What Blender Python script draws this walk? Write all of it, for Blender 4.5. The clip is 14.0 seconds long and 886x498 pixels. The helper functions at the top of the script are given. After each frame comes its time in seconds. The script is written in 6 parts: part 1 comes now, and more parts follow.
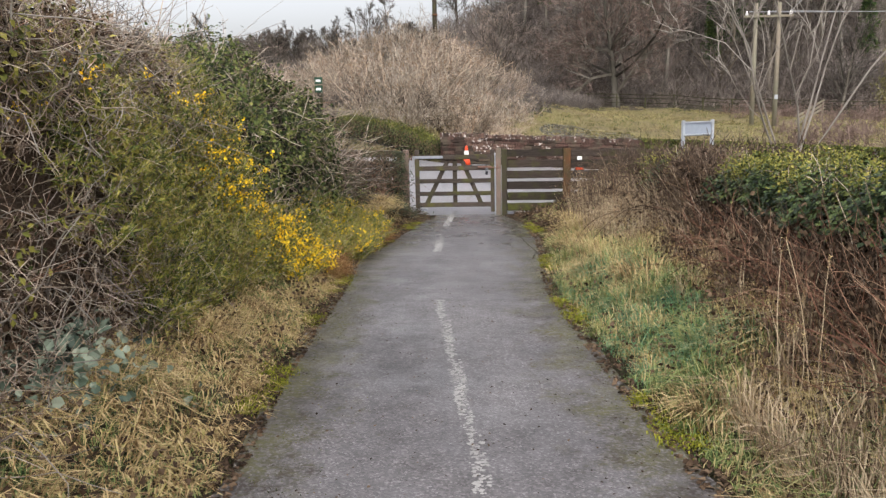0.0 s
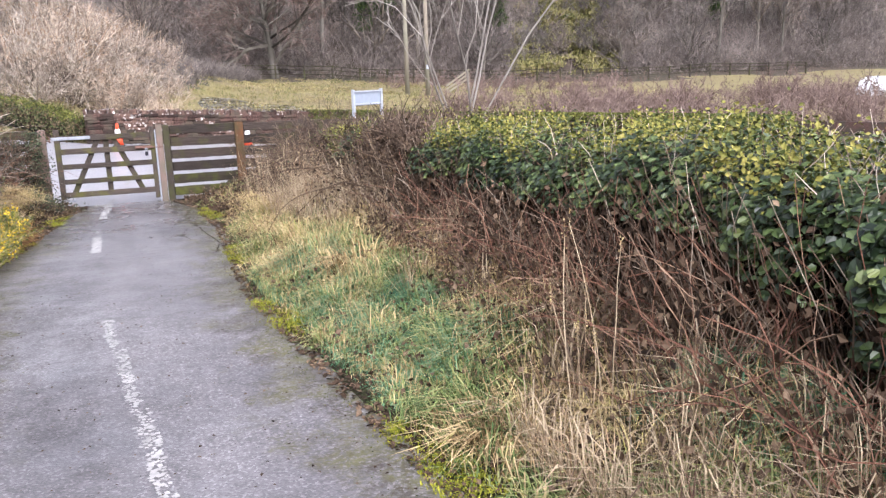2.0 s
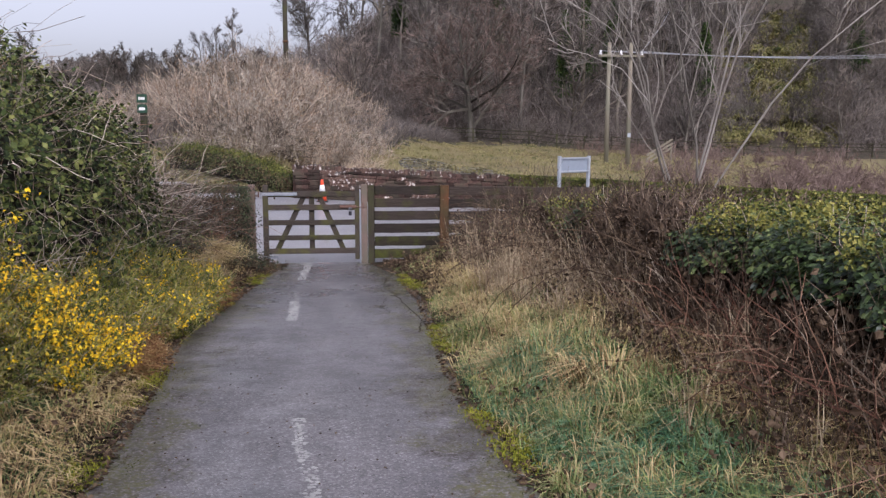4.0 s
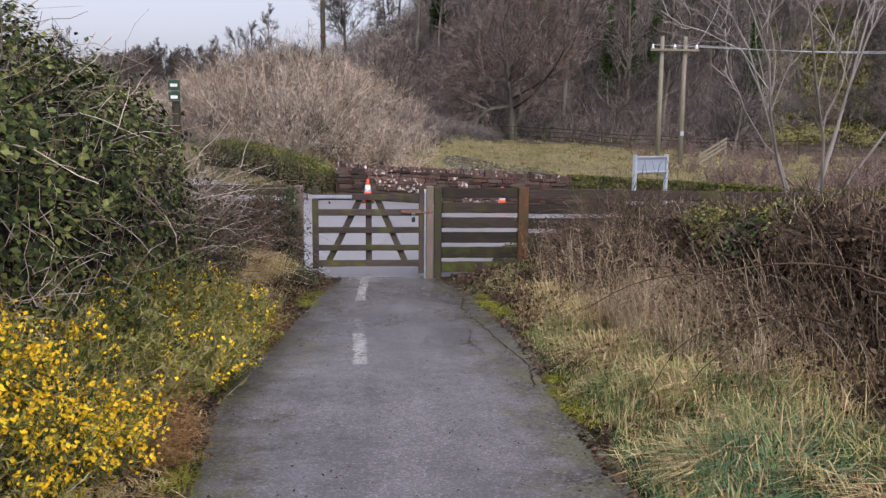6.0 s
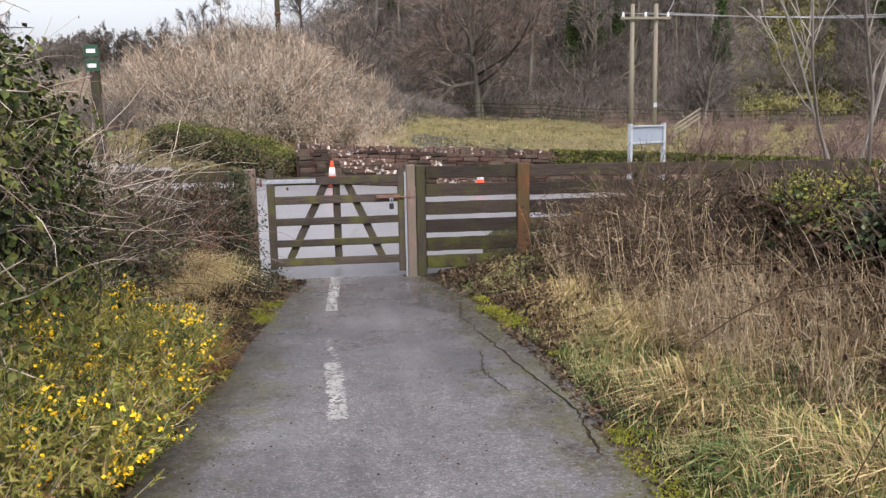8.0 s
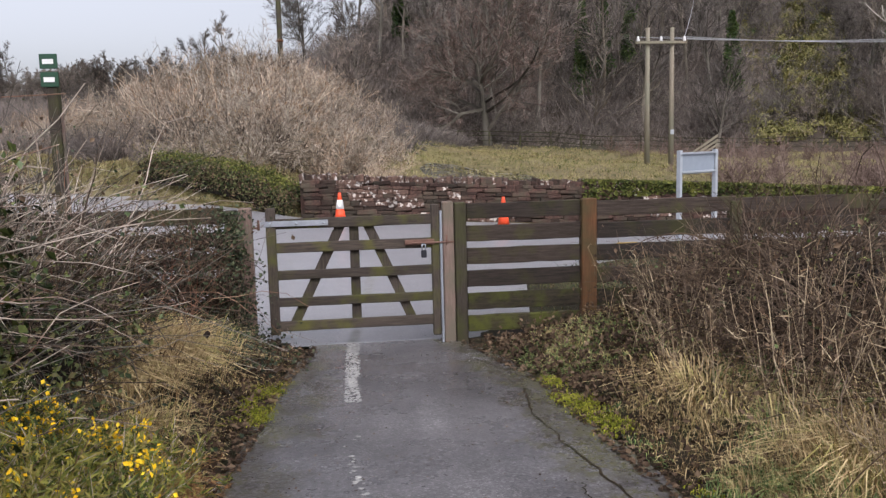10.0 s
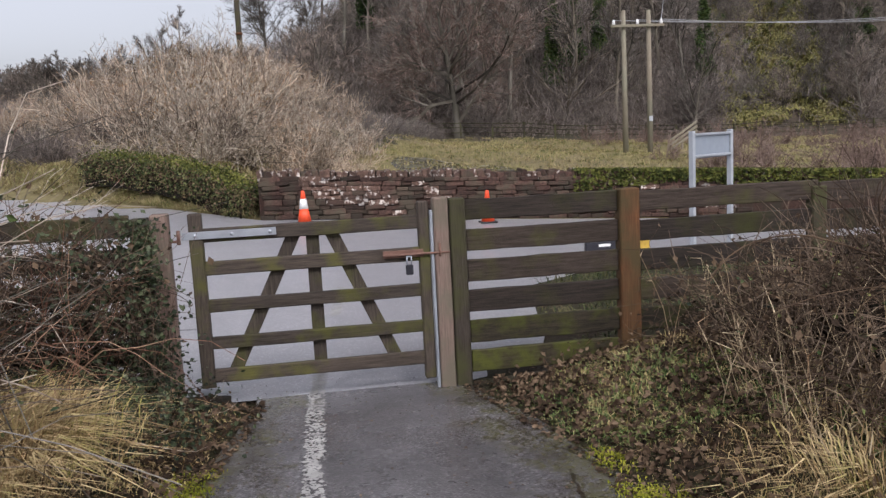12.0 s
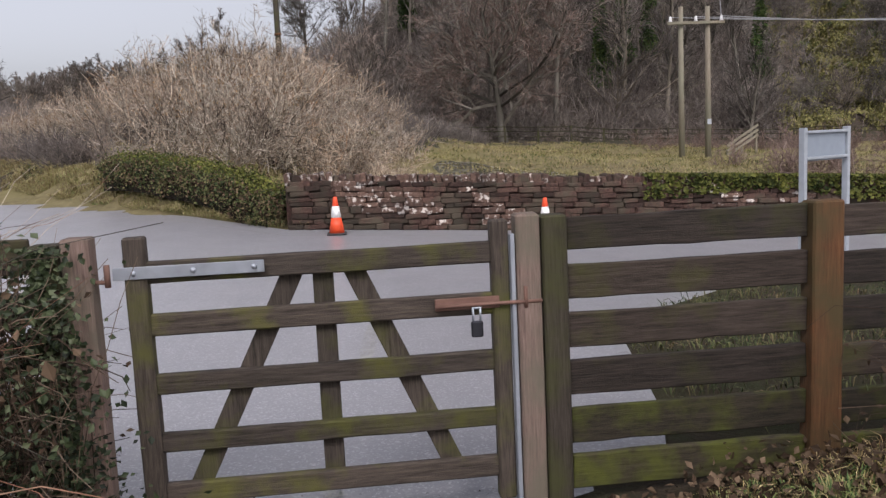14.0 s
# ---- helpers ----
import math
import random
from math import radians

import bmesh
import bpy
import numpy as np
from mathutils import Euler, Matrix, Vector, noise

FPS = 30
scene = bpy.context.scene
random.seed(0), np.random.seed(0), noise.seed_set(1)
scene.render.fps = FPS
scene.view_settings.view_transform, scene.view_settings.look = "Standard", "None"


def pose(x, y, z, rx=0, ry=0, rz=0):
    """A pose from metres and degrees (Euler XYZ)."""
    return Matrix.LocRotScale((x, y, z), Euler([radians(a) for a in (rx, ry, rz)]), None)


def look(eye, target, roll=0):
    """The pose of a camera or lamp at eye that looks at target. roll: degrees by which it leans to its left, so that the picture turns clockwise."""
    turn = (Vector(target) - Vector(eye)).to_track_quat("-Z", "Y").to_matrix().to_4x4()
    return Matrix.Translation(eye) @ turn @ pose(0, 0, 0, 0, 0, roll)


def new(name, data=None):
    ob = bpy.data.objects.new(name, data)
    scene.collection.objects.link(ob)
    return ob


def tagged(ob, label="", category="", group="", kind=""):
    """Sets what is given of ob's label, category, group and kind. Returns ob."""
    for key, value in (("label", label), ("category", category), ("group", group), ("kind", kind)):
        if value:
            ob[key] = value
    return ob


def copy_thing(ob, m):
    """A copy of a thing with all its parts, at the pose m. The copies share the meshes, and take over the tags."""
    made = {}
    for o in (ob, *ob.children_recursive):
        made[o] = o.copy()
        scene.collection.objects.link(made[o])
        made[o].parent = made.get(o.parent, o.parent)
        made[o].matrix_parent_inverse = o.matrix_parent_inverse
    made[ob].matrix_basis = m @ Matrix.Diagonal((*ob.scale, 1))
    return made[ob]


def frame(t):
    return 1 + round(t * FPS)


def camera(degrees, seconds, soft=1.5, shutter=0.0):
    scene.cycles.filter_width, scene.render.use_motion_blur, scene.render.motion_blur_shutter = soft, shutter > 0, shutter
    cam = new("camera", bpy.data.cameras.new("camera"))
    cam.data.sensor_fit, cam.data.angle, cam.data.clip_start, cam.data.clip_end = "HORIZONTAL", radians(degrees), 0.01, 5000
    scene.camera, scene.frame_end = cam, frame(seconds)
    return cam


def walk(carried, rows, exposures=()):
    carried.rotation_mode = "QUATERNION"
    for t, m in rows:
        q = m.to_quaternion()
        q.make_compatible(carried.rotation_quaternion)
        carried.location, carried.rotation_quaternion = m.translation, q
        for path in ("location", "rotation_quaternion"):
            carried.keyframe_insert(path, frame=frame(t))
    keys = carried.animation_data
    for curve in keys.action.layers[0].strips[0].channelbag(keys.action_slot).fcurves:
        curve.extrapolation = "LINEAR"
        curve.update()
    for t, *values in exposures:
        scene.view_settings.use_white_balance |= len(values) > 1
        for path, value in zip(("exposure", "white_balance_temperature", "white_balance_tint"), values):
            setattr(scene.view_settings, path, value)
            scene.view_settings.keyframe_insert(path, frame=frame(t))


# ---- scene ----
cam = camera(56.9, 14.0, 1.4)
PATH = [
    (0, (0.006, 4.05, 2.18), (-0.132, 6.015, 1.829), -1.2),
    (0.5, (0.003, 4.336, 2.17), (-0.031, 6.297, 1.774), 0.3),
    (1, (-0.011, 4.595, 2.149), (0.085, 6.546, 1.72), -1.2),
    (1.5, (-0.022, 4.948, 2.137), (0.201, 6.893, 1.729), -4.3),
    (2, (-0.113, 5.261, 2.099), (0.529, 7.105, 1.665), -1.8),
    (2.5, (-0.187, 5.457, 2.098), (0.476, 7.296, 1.676), -1.2),
    (3, (-0.13, 5.737, 2.132), (0.224, 7.676, 1.794), -1.5),
    (3.5, (-0.199, 6.197, 2.086), (0.029, 8.161, 1.782), 0.3),
    (4, (-0.22, 6.589, 2.094), (0.003, 8.557, 1.819), 0.2),
    (4.2, (-0.255, 6.752, 2.079), (-0.064, 8.724, 1.806), -1.0),
    (6.3, (-0.695, 8.945, 1.997), (-0.547, 10.919, 1.714), 0.6),
    (6.5, (-0.701, 9.15, 1.976), (-0.528, 11.12, 1.677), 0.4),
    (7, (-0.71, 9.645, 1.923), (-0.546, 11.609, 1.582), -0.9),
    (7.5, (-0.752, 10.221, 1.899), (-0.557, 12.181, 1.552), -0.4),
    (8, (-0.753, 10.595, 1.858), (-0.521, 12.554, 1.534), -1.2),
    (8.5, (-0.794, 11.123, 1.869), (-0.576, 13.088, 1.568), -0.8),
    (8.7, (-0.889, 11.353, 1.858), (-0.656, 13.321, 1.585), -1.4),
    (10.8, (-0.915, 13.343, 1.755), (-0.688, 15.314, 1.501), -1.4),
    (11, (-0.883, 13.537, 1.722), (-0.66, 15.508, 1.461), -1.4),
    (11.5, (-0.852, 14.062, 1.724), (-0.565, 16.022, 1.448), -1.5),
    (12, (-0.817, 14.596, 1.69), (-0.517, 16.555, 1.421), -2.9),
    (12.5, (-0.84, 15.162, 1.67), (-0.544, 17.121, 1.393), -2.2),
    (13, (-0.811, 15.626, 1.627), (-0.537, 17.589, 1.358), -3.2),
    (13.5, (-0.755, 16.145, 1.616), (-0.572, 18.12, 1.359), -3.0),
    (14, (-0.701, 16.643, 1.595), (-0.495, 18.617, 1.344), -2.7),
]
EXPOSURES = [(0.0, 0.72, 6500, 13), (0.5, 1.15, 6400, 15), (1.0, 1.45, 6250, 17), (1.8, 1.45, 6000, 20), (2.6, 1.55, 6000, 20), (3.2, 0.95, 6000, 20), (4.0, 0.4, 5950, 22), (6.5, 0.4, 6150, 19), (7.2, 0.7, 6400, 15), (7.8, 0.8, 6400, 15), (8.5, 0.65, 6200, 17), (11.0, 0.4, 6200, 16), (14.0, 0.22, 6300, 17)]
walk(cam, [(t, look(eye, target, roll)) for t, eye, target, roll in PATH], EXPOSURES)

# ---- world and light ----
SKY_EL, SKY_ROT = radians(42), radians(150)
world = bpy.data.worlds.new("world")
scene.world = world
world.use_nodes = True
wn, wl = world.node_tree.nodes, world.node_tree.links
sky = wn.new("ShaderNodeTexSky")
sky.sky_type, sky.sun_disc = "NISHITA", False
sky.sun_elevation, sky.sun_rotation = SKY_EL, SKY_ROT
sky.air_density, sky.dust_density, sky.ozone_density = 1.0, 4.0, 1.0
hs = wn.new("ShaderNodeHueSaturation")
hs.inputs["Saturation"].default_value = 0.26
hs.inputs["Value"].default_value = 1.0
wl.new(sky.outputs[0], hs.inputs["Color"])
wl.new(hs.outputs[0], wn["Background"].inputs[0])
wn["Background"].inputs[1].default_value = 0.14
sun = new("sun", bpy.data.lights.new("sun", "SUN"))
sun.data.energy, sun.data.angle, sun.data.color = 1.6, radians(16), (1.0, 0.98, 0.95)
sun.matrix_world = look((-20, -34, 36), (0, 0, 0))

rng = np.random.default_rng(7)


# ---- materials ----
def ramp(nt, stops):
    r = nt.nodes.new("ShaderNodeValToRGB")
    el = r.color_ramp.elements
    while len(el) < len(stops):
        el.new(0.5)
    for e, (p, c) in zip(el, stops):
        e.position, e.color = p, (*c, 1)
    return r


def base_mat(name, rough=0.7):
    m = bpy.data.materials.new(name)
    m.use_nodes = True
    b = m.node_tree.nodes["Principled BSDF"]
    b.inputs["Roughness"].default_value = rough
    return m, m.node_tree, b


def mixc(nt, mode, fac, a, b):
    n = nt.nodes.new("ShaderNodeMix")
    n.data_type, n.blend_type = "RGBA", mode
    for sock, v in ((n.inputs[0], fac), (n.inputs[6], a), (n.inputs[7], b)):
        if hasattr(v, "is_linked"):
            nt.links.new(v, sock)
        elif sock.type == "RGBA":
            sock.default_value = (*v, 1)
        else:
            sock.default_value = v
    return n.outputs[2]


def noise_tex(nt, scale, detail=4, rough=0.6, coord=None, stretch=None):
    n = nt.nodes.new("ShaderNodeTexNoise")
    n.inputs["Scale"].default_value, n.inputs["Detail"].default_value = scale, detail
    n.inputs["Roughness"].default_value = rough
    src = coord
    if src is None:
        src = nt.nodes.new("ShaderNodeNewGeometry").outputs["Position"]
    if stretch:
        mp = nt.nodes.new("ShaderNodeMapping")
        mp.inputs["Scale"].default_value = stretch
        nt.links.new(src, mp.inputs[0])
        src = mp.outputs[0]
    nt.links.new(src, n.inputs["Vector"])
    return n.outputs[0]


def bump(nt, b, h, strength, dist):
    n = nt.nodes.new("ShaderNodeBump")
    n.inputs["Strength"].default_value, n.inputs["Distance"].default_value = strength, dist
    nt.links.new(h, n.inputs["Height"])
    nt.links.new(n.outputs[0], b.inputs["Normal"])


def plant_mat(name, colours, rough=0.6, patch=1.2, spec=0.16, vary=0.0):
    """Colours vary from leaf to leaf (islands) and in patches."""
    m, nt, b = base_mat(name, rough)
    geo = nt.nodes.new("ShaderNodeNewGeometry")
    n = len(colours)
    r = ramp(nt, [(i / max(1, n - 1), c) for i, c in enumerate(colours)])
    mx = nt.nodes.new("ShaderNodeMath")
    mx.operation = "MULTIPLY_ADD"
    nt.links.new(noise_tex(nt, patch, 3), mx.inputs[0])
    mx.inputs[1].default_value = 1.5
    sb = nt.nodes.new("ShaderNodeMath")
    sb.operation = "MULTIPLY_ADD"
    nt.links.new(geo.outputs["Random Per Island"], sb.inputs[0])
    sb.inputs[1].default_value, sb.inputs[2].default_value = 0.75, -0.62
    nt.links.new(sb.outputs[0], mx.inputs[2])
    nt.links.new(mx.outputs[0], r.inputs[0])
    info = nt.nodes.new("ShaderNodeObjectInfo")
    rr = ramp(nt, [(0, (0.55, 0.55, 0.54)), (0.5, (0.95, 0.95, 0.95)), (1, (1.35, 1.24, 1.15))])
    nt.links.new(info.outputs["Random"], rr.inputs[0])
    col = mixc(nt, "MULTIPLY", vary, r.outputs[0], rr.outputs[0])
    nt.links.new(col, b.inputs["Base Color"])
    b.inputs["Specular IOR Level"].default_value = spec
    return m


def grained_mat(name, c1, c2, c3, scale=6, rough=0.75, fine=60, depth=0.004, stretch=None, rand=0.0, local=False, patch=(0.42, 0.62)):
    m, nt, b = base_mat(name, rough)
    b.inputs["Specular IOR Level"].default_value = 0.25
    coord = nt.nodes.new("ShaderNodeTexCoord").outputs["Object"] if local else None
    big = noise_tex(nt, scale, 5, 0.6, coord)
    small = noise_tex(nt, fine, 4, 0.7, coord, stretch)
    r1 = ramp(nt, [(0.3, c1), (0.7, c2)])
    nt.links.new(small, r1.inputs[0])
    r2 = ramp(nt, [(patch[0], (0, 0, 0)), (patch[1], (1, 1, 1))])
    nt.links.new(big, r2.inputs[0])
    col = mixc(nt, "MIX", r2.outputs[0], r1.outputs[0], c3)
    if rand:
        info = nt.nodes.new("ShaderNodeObjectInfo")
        rr = ramp(nt, [(0, (1 - rand,) * 3), (1, (1 + rand, 1 + rand * 0.9, 1 + rand * 0.8))])
        nt.links.new(info.outputs["Random"], rr.inputs[0])
        col = mixc(nt, "MULTIPLY", 1.0, col, rr.outputs[0])
    nt.links.new(col, b.inputs["Base Color"])
    bump(nt, b, small, 0.8, depth)
    return m


def plain_mat(name, c, rough=0.5, metal=0.0, dirt=0.25):
    m, nt, b = base_mat(name, rough)
    r = ramp(nt, [(0.3, tuple(v * (1 - dirt) for v in c)), (0.7, c)])
    nt.links.new(noise_tex(nt, 9, 6), r.inputs[0])
    nt.links.new(r.outputs[0], b.inputs["Base Color"])
    b.inputs["Metallic"].default_value = metal
    return m


def tarmac_mat(name, c_lo, c_hi, wet, relief, dry=0.82, patch=1.0, edge=False):
    """Stone chips in two sizes, broad stains and long streaks; with edge, soil and moss creep in from the sides."""
    m, nt, b = base_mat(name, 0.7)
    pos = nt.nodes.new("ShaderNodeNewGeometry").outputs["Position"]
    v = nt.nodes.new("ShaderNodeTexVoronoi")
    v.inputs["Scale"].default_value = 95
    nt.links.new(pos, v.inputs["Vector"])
    r = ramp(nt, [(0.0, c_lo), (0.55, tuple((a + q) / 2 for a, q in zip(c_lo, c_hi))), (0.85, c_hi), (1.0, tuple(min(1, k * 1.5) for k in c_hi))])
    sep = nt.nodes.new("ShaderNodeSeparateColor")
    nt.links.new(v.outputs["Color"], sep.inputs[0])
    nt.links.new(sep.outputs[0], r.inputs[0])
    mid = ramp(nt, [(0.3, (1 - 0.26 * patch,) * 3), (0.52, (1, 1, 1)), (0.75, (1 + 0.18 * patch,) * 3)])
    nt.links.new(noise_tex(nt, 24, 5, 0.75), mid.inputs[0])
    col = mixc(nt, "MULTIPLY", 1.0, r.outputs[0], mid.outputs[0])
    rb = ramp(nt, [(0.3, (1 - 0.34 * patch,) * 3), (0.5, (0.98, 0.98, 0.98)), (0.72, (1 + 0.22 * patch,) * 3)])
    nt.links.new(noise_tex(nt, 0.9, 6, 0.65), rb.inputs[0])
    col = mixc(nt, "MULTIPLY", 1.0, col, rb.outputs[0])
    streak = ramp(nt, [(0.35, (1 - 0.16 * patch,) * 3), (0.65, (1 + 0.14 * patch,) * 3)])
    nt.links.new(noise_tex(nt, 3.2, 5, 0.7, None, (1, 0.14, 1)), streak.inputs[0])
    col = mixc(nt, "MULTIPLY", 1.0, col, streak.outputs[0])
    if edge:
        at = nt.nodes.new("ShaderNodeAttribute")
        at.attribute_name = "from_edge"
        add = nt.nodes.new("ShaderNodeMath")
        add.operation = "MULTIPLY_ADD"
        nt.links.new(noise_tex(nt, 2.6, 8, 0.75), add.inputs[0])
        add.inputs[1].default_value = -0.9
        nt.links.new(at.outputs["Fac"], add.inputs[2])
        er = ramp(nt, [(0.0, (1, 1, 1)), (0.1, (0, 0, 0))])
        mp = nt.nodes.new("ShaderNodeMath")
        mp.operation = "ADD"
        nt.links.new(add.outputs[0], mp.inputs[0])
        mp.inputs[1].default_value = 0.33
        nt.links.new(mp.outputs[0], er.inputs[0])
        dirt = ramp(nt, [(0.4, (0.035, 0.024, 0.014)), (0.6, (0.10, 0.095, 0.02))])
        nt.links.new(noise_tex(nt, 3.5, 5, 0.7), dirt.inputs[0])
        spot = ramp(nt, [(0.42, (0.15,) * 3), (0.55, (0.85,) * 3)])
        nt.links.new(noise_tex(nt, 34, 4, 0.7), spot.inputs[0])
        fac = mixc(nt, "MULTIPLY", 1.0, er.outputs[0], spot.outputs[0])
        col = mixc(nt, "MIX", fac, col, dirt.outputs[0])
        # rain-soaked stretch towards the gate
        sp = nt.nodes.new("ShaderNodeSeparateXYZ")
        nt.links.new(pos, sp.inputs[0])
        wy = nt.nodes.new("ShaderNodeMapRange")
        wy.inputs[1].default_value, wy.inputs[2].default_value = 13.0, 18.5
        nt.links.new(sp.outputs[1], wy.inputs[0])
        wn_ = nt.nodes.new("ShaderNodeMath")
        wn_.operation = "MULTIPLY_ADD"
        nt.links.new(noise_tex(nt, 1.1, 5, 0.7), wn_.inputs[0])
        wn_.inputs[1].default_value = 1.6
        nt.links.new(wy.outputs[0], wn_.inputs[2])
        wr_ = ramp(nt, [(0.72, (1, 1, 1)), (1.0, (0.8, 0.8, 0.81))])
        hf = nt.nodes.new("ShaderNodeMath")
        hf.operation = "MULTIPLY"
        hf.inputs[1].default_value = 0.62
        nt.links.new(wn_.outputs[0], hf.inputs[0])
        nt.links.new(hf.outputs[0], wr_.inputs[0])
        col = mixc(nt, "MULTIPLY", 1.0, col, wr_.outputs[0])
    nt.links.new(col, b.inputs["Base Color"])
    rr = ramp(nt, [(0.35, (wet,) * 3), (0.68, (dry,) * 3)])
    nt.links.new(noise_tex(nt, 1.6, 5, 0.7), rr.inputs[0])
    gloss = rr.outputs[0]
    if edge:
        damp = ramp(nt, [(0.7, (1, 1, 1)), (1.0, (0.5, 0.5, 0.5))])
        nt.links.new(hf.outputs[0], damp.inputs[0])
        gloss = mixc(nt, "MULTIPLY", 1.0, gloss, damp.outputs[0])
    nt.links.new(gloss, b.inputs["Roughness"])
    bump(nt, b, v.outputs["Distance"], 0.4, relief)
    return m


M_PATH = tarmac_mat("path_tarmac", (0.105, 0.099, 0.102), (0.19, 0.18, 0.182), 0.28, 0.003, 0.8, 1.0, True)
M_ROAD = tarmac_mat("road_tarmac", (0.25, 0.247, 0.262), (0.31, 0.305, 0.322), 0.28, 0.0003, 0.34, 0.22)
M_PAINT = plain_mat("road_paint", (0.48, 0.47, 0.45), 0.6, 0, 0.45)
M_SOIL = grained_mat("verge_ground", (0.012, 0.009, 0.005), (0.06, 0.043, 0.024), (0.03, 0.032, 0.012), 2.2, 0.95, 45, 0.02)
M_FIELD = grained_mat("field_grass", (0.08, 0.065, 0.03), (0.25, 0.205, 0.11), (0.19, 0.165, 0.07), 0.16, 0.95, 3.5, 0.08)
M_HILL = grained_mat("woodland_floor", (0.022, 0.017, 0.013), (0.10, 0.075, 0.055), (0.045, 0.042, 0.025), 0.12, 0.95, 2.5, 0.1)
M_MOSS = plant_mat("moss", [(0.10, 0.12, 0.01), (0.21, 0.22, 0.022), (0.33, 0.32, 0.045)], 0.9, 5)
M_STRAW = plant_mat("dry_grass", [(0.08, 0.05, 0.022), (0.31, 0.21, 0.10), (0.64, 0.50, 0.27), (0.36, 0.33, 0.10)], 0.8, 3.0)
M_TAWNY = plant_mat("tawny_grass", [(0.07, 0.05, 0.025), (0.2, 0.15, 0.075), (0.45, 0.38, 0.21), (0.28, 0.255, 0.10), (0.17, 0.17, 0.06)], 0.8, 0.35)
M_GRASS = plant_mat("green_grass", [(0.025, 0.05, 0.02), (0.09, 0.15, 0.05), (0.24, 0.30, 0.10), (0.42, 0.39, 0.18)], 0.6, 2.4)
M_STEM = plant_mat("bramble_stem", [(0.035, 0.024, 0.018), (0.2, 0.15, 0.115), (0.55, 0.48, 0.4), (0.2, 0.10, 0.065)], 0.7, 3.0)
M_RUSTY = plant_mat("rusty_dead_shoots", [(0.05, 0.022, 0.01), (0.2, 0.10, 0.045), (0.4, 0.24, 0.11), (0.2, 0.15, 0.05)], 0.85, 3)
M_BUSH = plant_mat("bush_leaf", [(0.006, 0.010, 0.003), (0.02, 0.032, 0.008), (0.075, 0.095, 0.022), (0.19, 0.19, 0.055)], 0.6, 2.2, 0.2)
M_CREEPER = plant_mat("dark_ivy_leaf", [(0.006, 0.009, 0.004), (0.016, 0.026, 0.01), (0.045, 0.062, 0.025), (0.12, 0.14, 0.075)], 0.5, 2.4, 0.3)
M_SILVER = plant_mat("pale_ivy_leaf", [(0.03, 0.05, 0.035), (0.1, 0.14, 0.1), (0.22, 0.27, 0.2), (0.33, 0.36, 0.27)], 0.5, 2.5, 0.3)
M_REED = plant_mat("dead_reed", [(0.07, 0.04, 0.03), (0.25, 0.185, 0.115), (0.5, 0.41, 0.27), (0.28, 0.17, 0.095)], 0.8, 1.6)
M_STEM_RED = plant_mat("red_bramble_stem", [(0.05, 0.02, 0.015), (0.2, 0.10, 0.065), (0.40, 0.27, 0.18)], 0.7, 2.5)
M_BUFF = plant_mat("buff_stem", [(0.06, 0.035, 0.026), (0.22, 0.165, 0.12), (0.47, 0.4, 0.31), (0.24, 0.135, 0.09)], 0.75, 2.5)
M_UMBER = plant_mat("umber_twig", [(0.018, 0.012, 0.008), (0.08, 0.055, 0.038), (0.2, 0.15, 0.11)], 0.75, 3)
M_DEAD = plant_mat("dead_leaf", [(0.014, 0.009, 0.006), (0.066, 0.042, 0.026), (0.2, 0.14, 0.09)], 0.8, 3)
M_IVY = plant_mat("ivy_leaf", [(0.007, 0.014, 0.006), (0.026, 0.046, 0.015), (0.075, 0.11, 0.033), (0.2, 0.23, 0.075)], 0.42, 1.8, 0.4)
M_HEDGE = plant_mat("hedge_leaf", [(0.012, 0.024, 0.007), (0.075, 0.09, 0.02), (0.2, 0.19, 0.04), (0.33, 0.29, 0.08)], 0.6, 3.2)
M_GORSE = plant_mat("gorse_spine", [(0.022, 0.036, 0.012), (0.095, 0.12, 0.028), (0.3, 0.285, 0.06), (0.33, 0.26, 0.09)], 0.6, 2.4)
M_FLOWER = plant_mat("gorse_flower", [(0.75, 0.42, 0.01), (0.9, 0.6, 0.015), (0.9, 0.68, 0.05)], 0.6, 3)
# near-black colour stands for the shade deep inside hedges and bushes
M_SHADECORE = grained_mat("inner_twigs", (0.005, 0.004, 0.003), (0.035, 0.024, 0.018), (0.012, 0.012, 0.006), 6, 1.0, 55, 0.06)
M_BANK = grained_mat("bank_litter", (0.03, 0.02, 0.014), (0.19, 0.13, 0.09), (0.09, 0.065, 0.045), 9, 1.0, 60, 0.06)
M_BARK = plant_mat("grey_bark", [(0.04, 0.035, 0.03), (0.11, 0.1, 0.08), (0.23, 0.21, 0.18)], 0.85, 0.4, 0.2, 1.0)
M_PALEBARK = plant_mat("pale_bark", [(0.11, 0.095, 0.08), (0.24, 0.215, 0.185), (0.38, 0.35, 0.31)], 0.8, 1.0)
M_TWIG = plant_mat("brown_twig", [(0.058, 0.050, 0.046), (0.156, 0.136, 0.122), (0.275, 0.241, 0.223)], 0.85, 0.12, 0.2, 1.0)
M_OAKTWIG = plant_mat("grey_twig", [(0.08, 0.055, 0.045), (0.17, 0.12, 0.10), (0.27, 0.205, 0.175)], 0.85, 0.3)
M_THICKET = plant_mat("thicket_twig", [(0.04, 0.03, 0.024), (0.2, 0.155, 0.12), (0.55, 0.49, 0.4), (0.27, 0.165, 0.1)], 0.85, 0.5, 0.2, 1.0)
M_LUSH = plant_mat("lush_grass", [(0.025, 0.07, 0.04), (0.085, 0.21, 0.115), (0.19, 0.35, 0.18), (0.32, 0.37, 0.2)], 0.6, 3.0)
